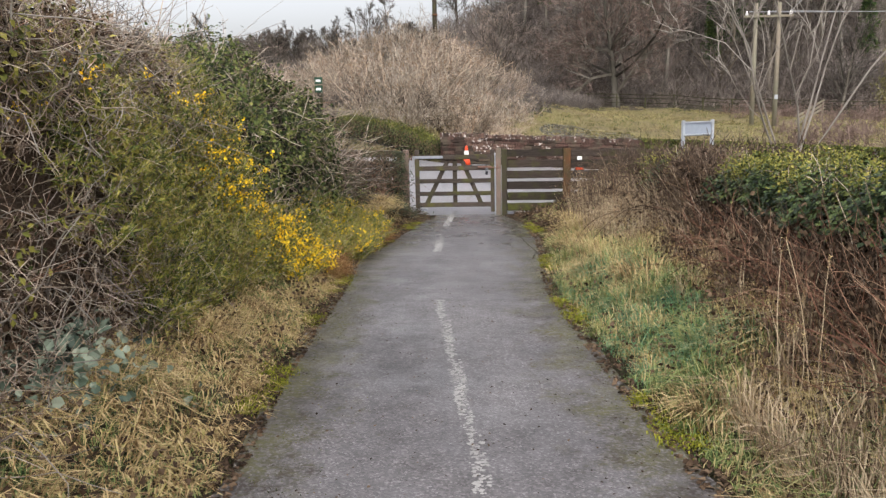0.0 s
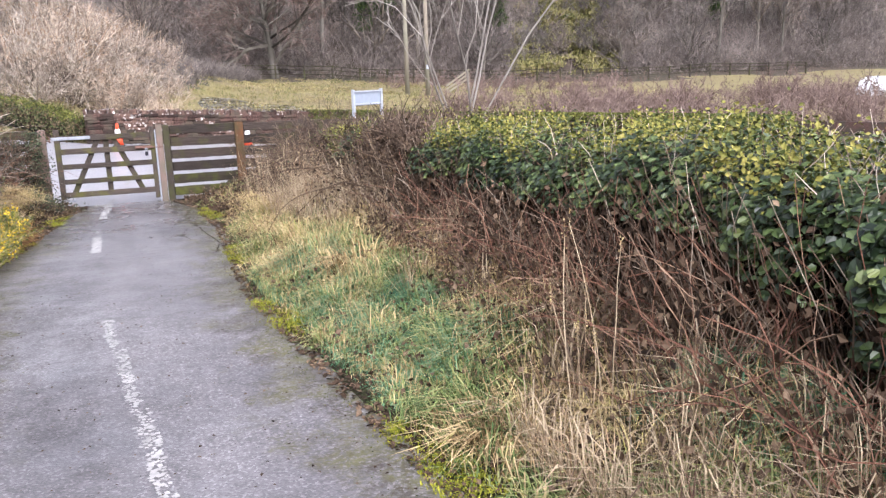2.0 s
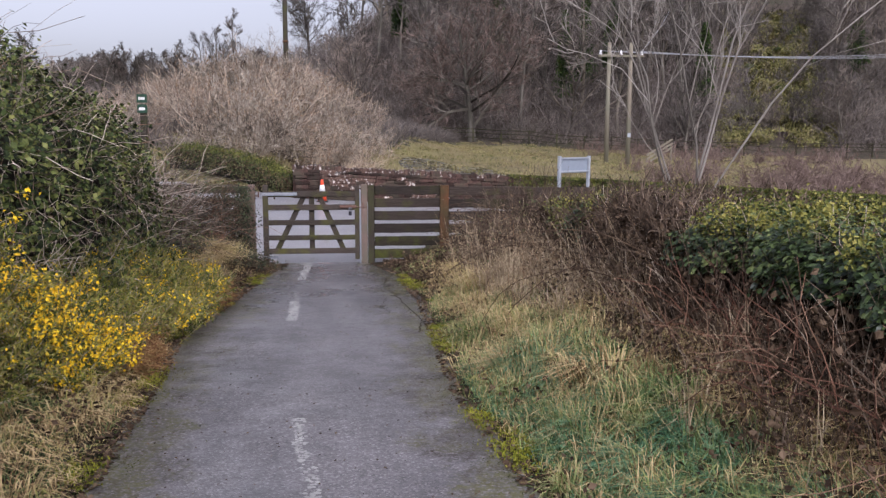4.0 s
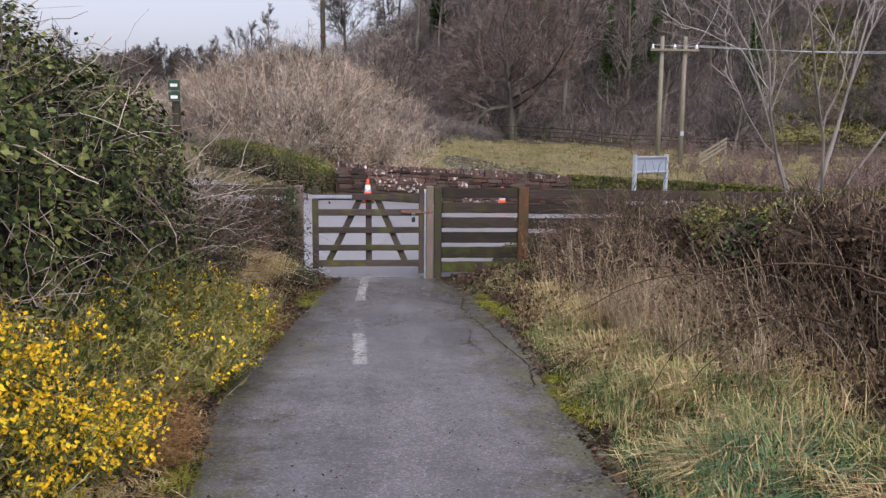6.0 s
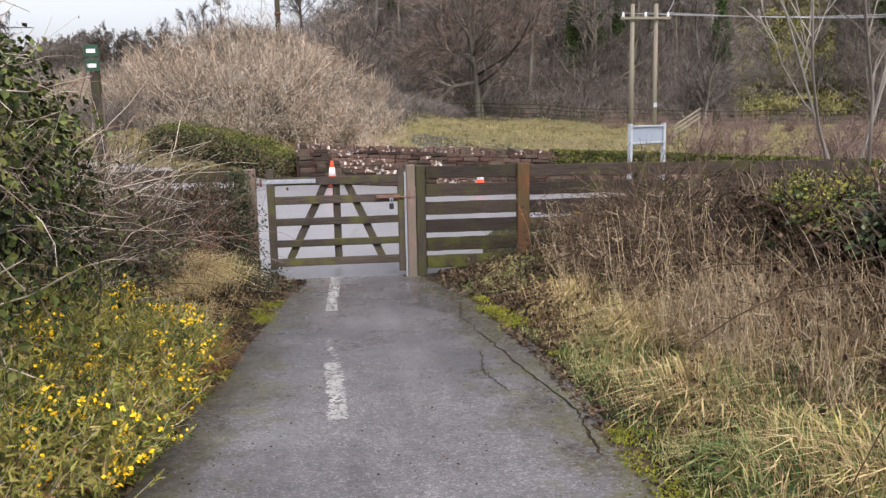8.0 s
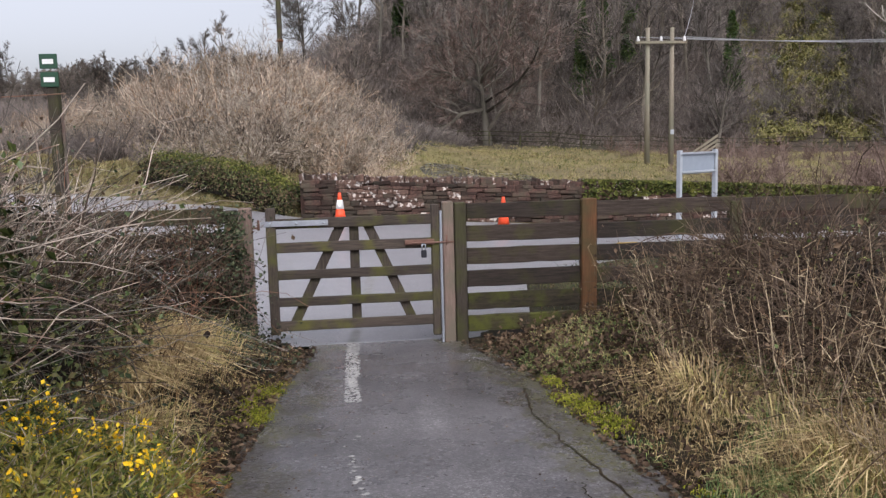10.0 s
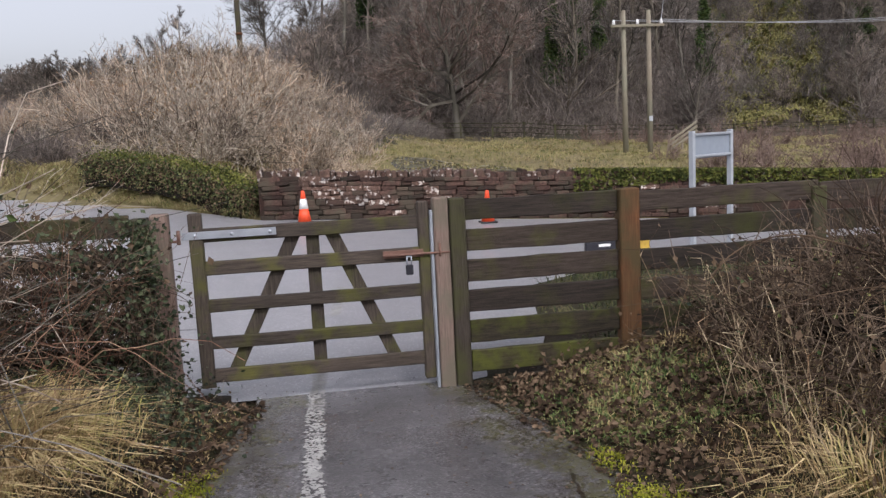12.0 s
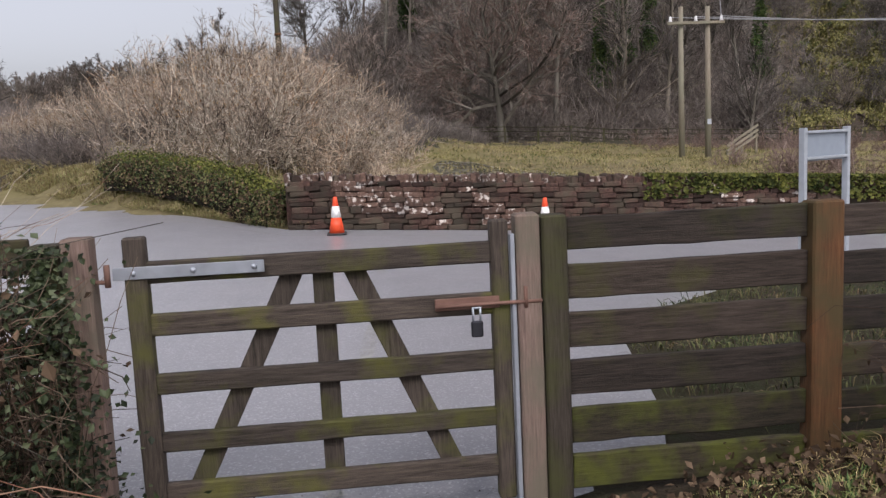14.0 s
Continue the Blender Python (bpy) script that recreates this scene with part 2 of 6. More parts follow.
# lighter leaf colour for the sky-lit tops of the bushes
M_LITLEAF = plant_mat("lit_olive_leaf", [(0.02, 0.035, 0.012), (0.07, 0.10, 0.03), (0.17, 0.2, 0.06), (0.26, 0.26, 0.09)], 0.5, 2.5)
M_SLOPE = plant_mat("slope_olive", [(0.05, 0.048, 0.02), (0.15, 0.145, 0.05), (0.29, 0.27, 0.10), (0.17, 0.13, 0.08)], 0.8, 0.5)
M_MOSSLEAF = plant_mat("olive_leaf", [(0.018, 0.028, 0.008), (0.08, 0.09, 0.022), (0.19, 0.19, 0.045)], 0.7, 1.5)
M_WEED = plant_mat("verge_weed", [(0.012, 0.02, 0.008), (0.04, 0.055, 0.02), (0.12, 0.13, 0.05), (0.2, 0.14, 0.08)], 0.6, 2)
M_CONIFER = plant_mat("evergreen", [(0.012, 0.025, 0.01), (0.04, 0.07, 0.02), (0.10, 0.13, 0.035)], 0.7, 0.4)
M_WOOD = grained_mat("mossy_rail_wood", (0.012, 0.009, 0.007), (0.055, 0.042, 0.034), (0.05, 0.052, 0.014), 2.6, 0.8, 22, 0.005, (0.25, 1, 4), 0.35, False, (0.5, 0.72))
M_GATEWOOD = grained_mat("mossy_gate_wood", (0.02, 0.016, 0.013), (0.085, 0.068, 0.055), (0.085, 0.085, 0.02), 3.5, 0.8, 25, 0.005, (0.25, 1, 4), 0.2, False, (0.48, 0.68))
M_GATEUP = grained_mat("gate_upright_wood", (0.02, 0.016, 0.013), (0.085, 0.068, 0.055), (0.07, 0.07, 0.022), 3.5, 0.8, 25, 0.005, (4, 1, 0.25), 0.15, False, (0.5, 0.7))
M_MOSSWOOD = grained_mat("green_mossy_wood", (0.014, 0.011, 0.008), (0.055, 0.045, 0.03), (0.068, 0.075, 0.016), 4, 0.9, 25, 0.006, (0.3, 1, 3), 0.3, False, (0.44, 0.62))
M_POSTPALE = grained_mat("pale_post_wood", (0.11, 0.072, 0.058), (0.26, 0.185, 0.155), (0.14, 0.12, 0.09), 3, 0.8, 30, 0.004, (4, 4, 0.2))
M_POSTDARK = grained_mat("dark_post_wood", (0.016, 0.013, 0.01), (0.07, 0.056, 0.044), (0.05, 0.05, 0.02), 3, 0.85, 30, 0.004, (4, 4, 0.2))
M_POSTRED = grained_mat("red_brown_post_wood", (0.06, 0.025, 0.012), (0.17, 0.075, 0.032), (0.07, 0.05, 0.022), 2, 0.8, 30, 0.004, (4, 4, 0.2))
M_GALV = plain_mat("galvanised_steel", (0.42, 0.45, 0.50), 0.45, 0.6)
M_RUST = plain_mat("rusty_steel", (0.22, 0.12, 0.09), 0.75, 0.2, 0.5)
M_BLACK = plain_mat("dark_lock_steel", (0.04, 0.04, 0.05), 0.4, 0.5)
M_SIGNGREY = plain_mat("sign_back_grey", (0.27, 0.31, 0.36), 0.5, 0.1, 0.12)
M_SIGNPOST = plain_mat("sign_post_grey", (0.42, 0.45, 0.49), 0.45, 0.3, 0.15)
M_ORANGE = plain_mat("cone_orange", (0.80, 0.08, 0.02), 0.5, 0, 0.15)
M_WHITE = plain_mat("reflective_white", (0.80, 0.80, 0.78), 0.4, 0, 0.1)
M_RUBBER = plain_mat("black_rubber", (0.03, 0.03, 0.03), 0.8)
M_YELLOW = plain_mat("yellow_plastic", (0.55, 0.36, 0.05), 0.6, 0, 0.4)
M_GREENSIGN = plain_mat("green_sign", (0.012, 0.06, 0.03), 0.5, 0, 0.2)
M_STONE = grained_mat("red_sandstone", (0.022, 0.013, 0.011), (0.09, 0.053, 0.042), (0.055, 0.046, 0.034), 3, 0.9, 18, 0.01, None, 0.5)
M_STONELICHEN = grained_mat("lichen_sandstone", (0.04, 0.025, 0.02), (0.14, 0.09, 0.07), (0.45, 0.42, 0.39), 9, 0.9, 18, 0.01, None, 0.4, False, (0.55, 0.62))
M_MORTAR = grained_mat("wall_core", (0.02, 0.01, 0.009), (0.07, 0.04, 0.03), (0.03, 0.025, 0.018), 3, 1, 20, 0.01)
M_POLE = grained_mat("pole_wood", (0.14, 0.115, 0.085), (0.27, 0.235, 0.18), (0.2, 0.19, 0.14), 0.5, 0.85, 12, 0.004, (3, 3, 0.2))
M_CARWHITE = plain_mat("white_car_paint", (0.78, 0.79, 0.80), 0.2, 0, 0.03)
M_GLASSDARK = plain_mat("car_glass", (0.03, 0.035, 0.04), 0.05)
M_WIRE = plain_mat("wire_grey", (0.35, 0.36, 0.38), 0.5, 0.2)
M_INSUL = plain_mat("white_ceramic", (0.8, 0.8, 0.8), 0.3)


# ---- mesh helpers ----
def raw_mesh(name, co, faces, mat, smooth=False):
    me = bpy.data.meshes.new(name)
    co = np.ascontiguousarray(co, dtype=np.float32).reshape(-1, 3)
    faces = np.ascontiguousarray(faces, dtype=np.int32)
    k = faces.shape[1]
    me.vertices.add(len(co))
    me.vertices.foreach_set("co", co.ravel())
    me.loops.add(faces.size)
    me.loops.foreach_set("vertex_index", faces.ravel())
    me.polygons.add(len(faces))
    me.polygons.foreach_set("loop_start", np.arange(0, faces.size, k, dtype=np.int32))
    me.polygons.foreach_set("use_smooth", np.full(len(faces), smooth))
    me.update(calc_edges=True)
    me.validate()
    me.materials.append(mat)
    return me


SINGLE = {"stems": "stem", "twigs": "twig", "leaves": "leaf", "dead_leaves": "dead_leaf", "flowers": "flower", "spines": "spine", "blades": "blade",
          "ivy_leaves": "ivy_leaf", "top_leaves": "top_leaf", "green_leaves": "green_leaf", "side_leaves": "side_leaf", "top_shoots": "top_shoot",
          "limbs": "limb", "stalks": "stalk", "seed_heads": "seed_head", "inner_twigs": "inner_twig"}


def mpart(name, me, parent=None, label="", category="", kind=""):
    if name in SINGLE:
        name, kind = SINGLE[name], "stuff"
    ob = new(name, me)
    ob.parent = parent
    return tagged(ob, label, category, "", kind)


def part(name, bm, mat, parent=None, label=""):
    me = bpy.data.meshes.new(name)
    bm.to_mesh(me)
    bm.free()
    me.materials.append(mat)
    return mpart(name, me, parent, label)


def thing(name, at, label, category, group=""):
    ob = new(name)
    ob.location = at
    ob.empty_display_size = 0.2
    return tagged(ob, label, category, group)


def unit(v):
    return v / np.maximum(np.linalg.norm(v, axis=-1, keepdims=True), 1e-9)


def tubes(paths, radii, sides=3):
    """paths (M, S, 3), radii (M, S): vertices and quads of thin round stems."""
    M, S, _ = paths.shape
    d = unit(np.gradient(paths, axis=1))
    ref = np.where(np.abs(d[..., 2:3]) > 0.9, np.array([1.0, 0, 0]), np.array([0, 0, 1.0]))
    a = unit(np.cross(d, ref))
    b = np.cross(d, a)
    ang = np.arange(sides) * 2 * np.pi / sides
    ring = a[:, :, None] * np.cos(ang)[None, None, :, None] + b[:, :, None] * np.sin(ang)[None, None, :, None]
    co = paths[:, :, None] + ring * radii[:, :, None, None]
    i = np.arange(M)[:, None, None] * S * sides + np.arange(S - 1)[None, :, None] * sides
    j, k = np.arange(sides), (np.arange(sides) + 1) % sides
    f = np.stack([i + j, i + k, i + k + sides, i + j + sides], -1).reshape(-1, 4)
    return co.reshape(-1, 3), f


def tube_mesh(name, levels, mat, sides=3):
    cs, fs, n = [], [], 0
    for p, r in levels:
        c, f = tubes(p, r, sides)
        cs.append(c)
        fs.append(f + n)
        n += len(c)
    return raw_mesh(name, np.concatenate(cs), np.concatenate(fs), mat, sides > 3)


def rand_dirs(r, n):
    return unit(r.normal(size=(n, 3)))


def blades(base, length, width, lean, r, az=None):
    """Bent, tapered grass blades: two triangles each."""
    n = len(base)
    az = r.uniform(0, 2 * np.pi, n) if az is None else az
    out = np.stack([np.cos(az), np.sin(az), np.zeros(n)], 1)
    side = np.stack([-np.sin(az), np.cos(az), np.zeros(n)], 1)
    ln = np.asarray(lean).reshape(-1, 1)
    L, w = np.asarray(length).reshape(-1, 1), np.asarray(width).reshape(-1, 1)
    up = np.array([0, 0, 1.0])
    mid = base + L * (up * 0.55 + out * ln * 0.35)
    tip = base + L * (up * (0.95 - 0.45 * ln) + out * ln * 0.95)
    co = np.stack([base, mid + side * w * 1.1, tip, mid - side * w * 1.1], 1)
    i = np.arange(n)[:, None] * 4
    f = np.concatenate([i + [0, 1, 3], i + [1, 2, 3]])
    return co.reshape(-1, 3), f


def leaves(pos, nrm, size, r, long=1.3, full=False):
    """Folded pointed leaves: two triangles each, four for full ones."""
    n = len(pos)
    if not full:
        t = unit(np.cross(nrm, rand_dirs(r, n)))
        s = np.cross(nrm, t)
        z = np.asarray(size).reshape(-1, 1)
        up = nrm * z * 0.14
        co = np.stack([pos - t * z * long * 0.5, pos - s * z * 0.46 + up, pos + t * z * long * 0.5, pos + s * z * 0.46 + up], 1)
        i = np.arange(n)[:, None] * 4
        return co.reshape(-1, 3), np.concatenate([i + [0, 2, 1], i + [0, 3, 2]])
    t = unit(np.cross(nrm, rand_dirs(r, n)))
    s = np.cross(nrm, t)
    z = np.asarray(size).reshape(-1, 1)
    b, tip = pos - t * z * long * 0.5, pos + t * z * long * 0.5
    up = nrm * z * 0.16
    l1, l2 = pos - t * z * 0.28 - s * z * 0.48 + up, pos + t * z * 0.22 - s * z * 0.36 + up
    r1, r2 = pos - t * z * 0.28 + s * z * 0.48 + up, pos + t * z * 0.22 + s * z * 0.36 + up
    co = np.stack([b, l1, l2, tip, r2, r1], 1)
    i = np.arange(n)[:, None] * 6
    f = np.concatenate([i + [0, 3, 2], i + [0, 2, 1], i + [0, 4, 3], i + [0, 5, 4]])
    return co.reshape(-1, 3), f


def spikes(pos, d, length, width, r):
    """Single narrow triangles."""
    n = len(pos)
    s = unit(np.cross(d, rand_dirs(r, n)))
    w = np.asarray(width).reshape(-1, 1)
    L = np.asarray(length).reshape(-1, 1)
    co = np.stack([pos - s * w, pos + s * w, pos + d * L], 1)
    return co.reshape(-1, 3), np.arange(3 * n).reshape(-1, 3)


def wave(x, y, seed=0, f=1.0):
    """Cheap smooth noise, about -1 to 1."""
    q = np.random.default_rng(100 + seed)
    v = 0
    for k in range(5):
        a, ph, s = q.uniform(0, 6.28), q.uniform(0, 6.28), f * 1.7 ** k
        v = v + np.sin((np.cos(a) * x + np.sin(a) * y) * s + ph) / 1.5 ** k
    return v / 2.2


# ---- the lie of the land ----
PY = [-60, 0, 4, 8, 11.4, 15, 16.2, 20, 24, 31, 35, 50, 60, 66, 72]
PZ = [1.5, .62, .56, .45, .36, .18, .13, 0, 0, .13, .3, 1.0, 1.5, 1.8, 2.1]
EY = [-10, 4, 7.4, 9, 12, 14.3, 16, 18.5, 19.8, 20.6]
EL = [-1.2, -1.2, -1.28, -1.45, -1.62, -1.85, -1.68, -1.5, -1.3, -1.4]
ER = [1.5, 1.25, 0.98, 0.78, 0.52, 0.58, 0.62, 0.48, 0.18, 0.1]


def smooth(a, b, v):
    t = np.clip((v - a) / (b - a), 0, 1)
    return t * t * (3 - 2 * t)


def road_far(x):
    return np.interp(x, [-60, -25, -13, -8, -4.9, -2, 8, 20, 60], [120, 64, 44, 38.2, 34.6, 31.7, 30.9, 29.5, 20])


def road_near(x):
    return np.interp(x, [-60, -25, -9, -4, -2, 0.3, 0.9, 1.5, 4, 8, 60], [80, 42, 27, 20.6, 20.07, 20.07, 20.6, 23.5, 25.7, 25.5, 15])


def hill(x, y):
    f = np.clip((x + 27) / 33, 0.18, 1)
    rise = np.minimum(np.clip(y - 73, 0, 70), np.interp(x, [-6, 0, 6, 14], [22, 28, 42, 65]))
    return rise * 0.45 * f + 2.6 * np.exp(-((x + 5) / 7.5) ** 2 - ((y - 56) / 9) ** 2)


def land(x, y):
    x, y = np.asarray(x, float), np.asarray(y, float)
    z = np.interp(y, PY, PZ)
    z = z - 0.05 * np.clip(x + 1, -3, 30) * smooth(21, 29, y)
    near = 1 - smooth(19.2, 20.6, y)
    dl, dr = np.interp(y, EY, EL) - x, x - np.interp(y, EY, ER)
    bank_l = 0.30 * smooth(0.05, 1.1, dl) + 0.5 * smooth(1.4, 3.0, dl)
    bank_r = 0.34 * smooth(0.05, 1.3, dr)
    z = z + near * (bank_l + bank_r) + hill(x, y)
    off = np.maximum(dl, dr)
    z = z + 0.03 * smooth(0.1, 0.5, off) * wave(x, y, 3, 3.0) * near
    z = z + np.where(y > road_far(x) + 0.5, 0.15, 0.0) * smooth(32, 40, y) * wave(x, y, 5, 0.5)
    under = (off < 0.06) & (y < 20.9)
    z = np.where(under, z - 0.03, z)
    z = z - 0.012 * smooth(20.3, 20.6, y) * (y < 34) * (x < 1.5)
    on_road = (y > road_near(x) + 0.3) & (y < road_far(x) - 0.1)
    z = np.where(on_road, z - 0.04, z)
    left_verge = (x < -2.2) & (y > road_far(x))
    return z + np.where(left_verge, 0.55 * smooth(0.1, 1.8, y - road_far(x)) * smooth(2.2, 3.4, -x), 0)


def flat(x, y):
    """The surfaced way and the road."""
    z = np.interp(y, PY, PZ)
    return z - 0.05 * np.clip(np.asarray(x, float) + 1, -3, 30) * smooth(21, 29, y)


def sheet(name, xs, ys, zf, mat, keep=None, smooth_on=True):
    X, Y = np.meshgrid(xs, ys)
    Z = zf(X, Y)
    co = np.stack([X, Y, Z], -1).reshape(-1, 3)
    nx, ny = len(xs), len(ys)
    i = (np.arange(ny - 1)[:, None] * nx + np.arange(nx - 1)[None]).ravel()
    f = np.stack([i, i + 1, i + nx + 1, i + nx], 1)
    return raw_mesh(name, co, f, mat, smooth_on)


xs = np.concatenate([-np.geomspace(900, 6, 60), np.arange(-5.9, 6, 0.12), np.geomspace(6, 900, 60)])
ys = np.concatenate([-np.geomspace(300, 2, 15), np.arange(-1.8, 21.2, 0.15), np.arange(21.3, 34, 0.4), np.geomspace(34.3, 1500, 100)])
ground = mpart("ground", sheet("ground", xs, ys, land, M_SOIL), None, "uneven grassy ground rising to a wooded hill", "ground", "structure")
ground.data.materials.append(M_FIELD)
ground.data.materials.append(M_HILL)
cen = np.zeros(len(ground.data.polygons) * 3, dtype=np.float32)
ground.data.polygons.foreach_get("center", cen)
cen = cen.reshape(-1, 3)
idx = np.where(cen[:, 1] > 31, np.where((cen[:, 1] > 70 + 1.5 * np.sin(cen[:, 0] * 0.4)) | ((cen[:, 0] < 0.5 + (cen[:, 1] - 45) * 0.32) & (cen[:, 1] > 42)), 2, 1), 0)
ground.data.polygons.foreach_set("material_index", idx.astype(np.int32))


def strip(name, y0, y1, n, m, xl, xr, dz, mat):
    yy = np.linspace(y0, y1, n)
    a, b = xl(yy), xr(yy)
    u = np.linspace(0, 1, m)
    X = a[:, None] * (1 - u) + b[:, None] * u
    Y = np.repeat(yy[:, None], m, 1)
    co = np.stack([X, Y, flat(X, Y) + dz], -1).reshape(-1, 3)
    i = (np.arange(n - 1)[:, None] * m + np.arange(m - 1)[None]).ravel()
    return raw_mesh(name, co, np.stack([i, i + 1, i + m + 1, i + m], 1), mat, True)


path_l = lambda y: np.interp(y, EY, EL) + 0.035 * wave(y, y * 0.3, 11, 5.0)
path_r = lambda y: np.interp(y, EY, ER) + 0.035 * wave(y, y * 0.3, 12, 5.0)
pm = strip("road", -8, 20.08, 420, 14, path_l, path_r, 0.006, M_PATH)
pe = pm.attributes.new("from_edge", "FLOAT", "POINT")
pu = np.tile(np.minimum(np.linspace(0, 1, 14), 1 - np.linspace(0, 1, 14)), 420)
pe.data.foreach_set("value", pu.astype(np.float32))
mpart("road", pm, None,
      "narrow worn grey tarmac path between two verges", "path", "structure")

rx = np.concatenate([np.linspace(-60, -6, 60), np.linspace(-5.8, 12, 90), np.linspace(12.5, 60, 50)])
u = np.linspace(0, 1, 30)
RX = np.repeat(rx[:, None], 30, 1)
RY = road_near(rx)[:, None] * (1 - u) + road_far(rx)[:, None] * u
rc = np.stack([RX, RY, flat(RX, RY) + 0.002], -1).reshape(-1, 3)
i = (np.arange(len(rx) - 1)[:, None] * 30 + np.arange(29)[None]).ravel()
mpart("road", raw_mesh("main_road", rc, np.stack([i, i + 30, i + 31, i + 1], 1), M_ROAD, True), None,
      "wet pale grey tarmac road beyond the gate", "road", "structure")


def paint_line(y0, y1, xf, width, wear, seed, xz=None):
    """Worn paint left as separate flakes."""
    q = np.random.default_rng(seed)
    step = 0.022
    yy = np.arange(y0, y1, step)
    uu = np.arange(-width / 2, width / 2, 0.016)
    Y, U = [a.ravel() for a in np.meshgrid(yy, uu)]
    keep = q.random(len(Y)) > wear + 0.5 * wave(Y * 5, U * 25, seed, 2.0) + 0.25 * (np.abs(U) > width * 0.36)
    Y, U = Y[keep] + q.uniform(-.01, .01, keep.sum()), U[keep] + q.uniform(-.007, .007, keep.sum())
    X = xf(Y) + U
    s = q.uniform(0.5, 1.35, len(Y))
    c = np.stack([X, Y, flat(X, Y) + 0.0105], 1)
    a = q.uniform(-1.5, 1.5, len(Y))
    co = []
    for sx, sy in ((-1, -1), (1, -1), (1, 1), (-1, 1)):
        co.append(c + np.stack([(sx * np.cos(a) * 0.0085 - sy * np.sin(a) * 0.0115) * s, (sx * np.sin(a) * 0.0085 + sy * np.cos(a) * 0.0115) * s, 0 * a], 1))
    co = np.stack(co, 1).reshape(-1, 3)
    return co, np.arange(len(co)).reshape(-1, 4)


mark_x = lambda y: np.interp(y, [4, 7.4, 11.5, 15, 17.4, 20, 24, 27.5], [0.28, -0.06, -0.56, -0.84, -0.93, -0.9, -0.6, -0.4])
for k, (a, b, wear) in enumerate(((2.5, 11.5, 0.55), (15.0, 16.25, 0.12), (16.3, 17.4, 0.9), (18.1, 20.6, 0.22), (22.6, 24.2, 0.3), (26.9, 27.3, 0.3))):
    co, f = paint_line(a, b, mark_x, 0.085 if k == 0 else 0.1, wear, k)
    mpart("line_marking", raw_mesh("line_marking", co, f, M_PAINT), None, "worn and flaking white centre line on the path", "road marking", "structure")
co, f = paint_line(-4.5, 8, lambda y: y, 0.08, 0.35, 9)
U2 = co[:, 0] - co[:, 1]
T2 = co[:, 1].copy()
co[:, 0] = T2
co[:, 1] = road_far(T2) - 0.75 + U2
co[:, 2] = flat(co[:, 0], co[:, 1]) + 0.006
mpart("line_marking", raw_mesh("edge_line", co, f, M_PAINT), None, "thin white edge line of the main road", "road marking", "structure")


# ---- box-like parts ----
def box_bm(x0, x1, y0, y1, z0, z1, bev=0.006, rough=0.0, cuts=0):
    bm = bmesh.new()
    bmesh.ops.create_cube(bm, size=1)
    for v in bm.verts:
        v.co = ((x0 + x1) / 2 + v.co.x * (x1 - x0), (y0 + y1) / 2 + v.co.y * (y1 - y0), (z0 + z1) / 2 + v.co.z * (z1 - z0))
    if cuts:
        ax = 0 if (x1 - x0) > (z1 - z0) else 2
        es = [e for e in bm.edges if abs((e.verts[0].co - e.verts[1].co)[ax]) > 0.6 * max(x1 - x0, z1 - z0)]
        bmesh.ops.subdivide_edges(bm, edges=es, cuts=cuts)
    if rough:
        for v in bm.verts:
            v.co += Vector((random.uniform(-1, 1), random.uniform(-1, 1), random.uniform(-1, 1))) * rough
    if bev:
        bmesh.ops.bevel(bm, geom=bm.edges[:], offset=bev, segments=1, affect="EDGES")
    return bm


def beam_bm(a, b, w, t):
    """A flat bar from a to b in the x-z plane, w wide and t thick."""
    a, b = Vector(a), Vector(b)
    d = (b - a).normalized()
    n = Vector((-d.z, 0, d.x))
    bm = bmesh.new()
    vs = []
    for y in (-t / 2, t / 2):
        for p, s in ((a, -1), (b, -1), (b, 1), (a, 1)):
            vs.append(bm.verts.new(p + n * s * w / 2 + Vector((0, y, 0))))
    for q in ((0, 1, 2, 3), (7, 6, 5, 4), (0, 4, 5, 1), (1, 5, 6, 2), (2, 6, 7, 3), (3, 7, 4, 0)):
        bm.faces.new([vs[k] for k in q])
    bmesh.ops.recalc_face_normals(bm, faces=bm.faces[:])
    bmesh.ops.bevel(bm, geom=bm.edges[:], offset=0.004, segments=1, affect="EDGES")
    return bm


def cyl_bm(p0, p1, r0, r1, seg=16, bev=0.0):
    bm = bmesh.new()
    p0, p1 = Vector(p0), Vector(p1)
    d = p1 - p0
    m = Matrix.Translation((p0 + p1) / 2) @ d.to_track_quat("Z", "Y").to_matrix().to_4x4()
    bmesh.ops.create_cone(bm, cap_ends=True, segments=seg, radius1=r0, radius2=r1, depth=d.length, matrix=m)
    if bev:
        bmesh.ops.bevel(bm, geom=bm.edges[:], offset=bev, segments=1, affect="EDGES")
    for f in bm.faces:
        f.smooth = True
    return bm


def join_bm(*bms):
    out = bmesh.new()
    for b in bms:
        me = bpy.data.meshes.new("tmp")
        b.to_mesh(me)
        b.free()
        out.from_mesh(me)
        bpy.data.meshes.remove(me)
    return out


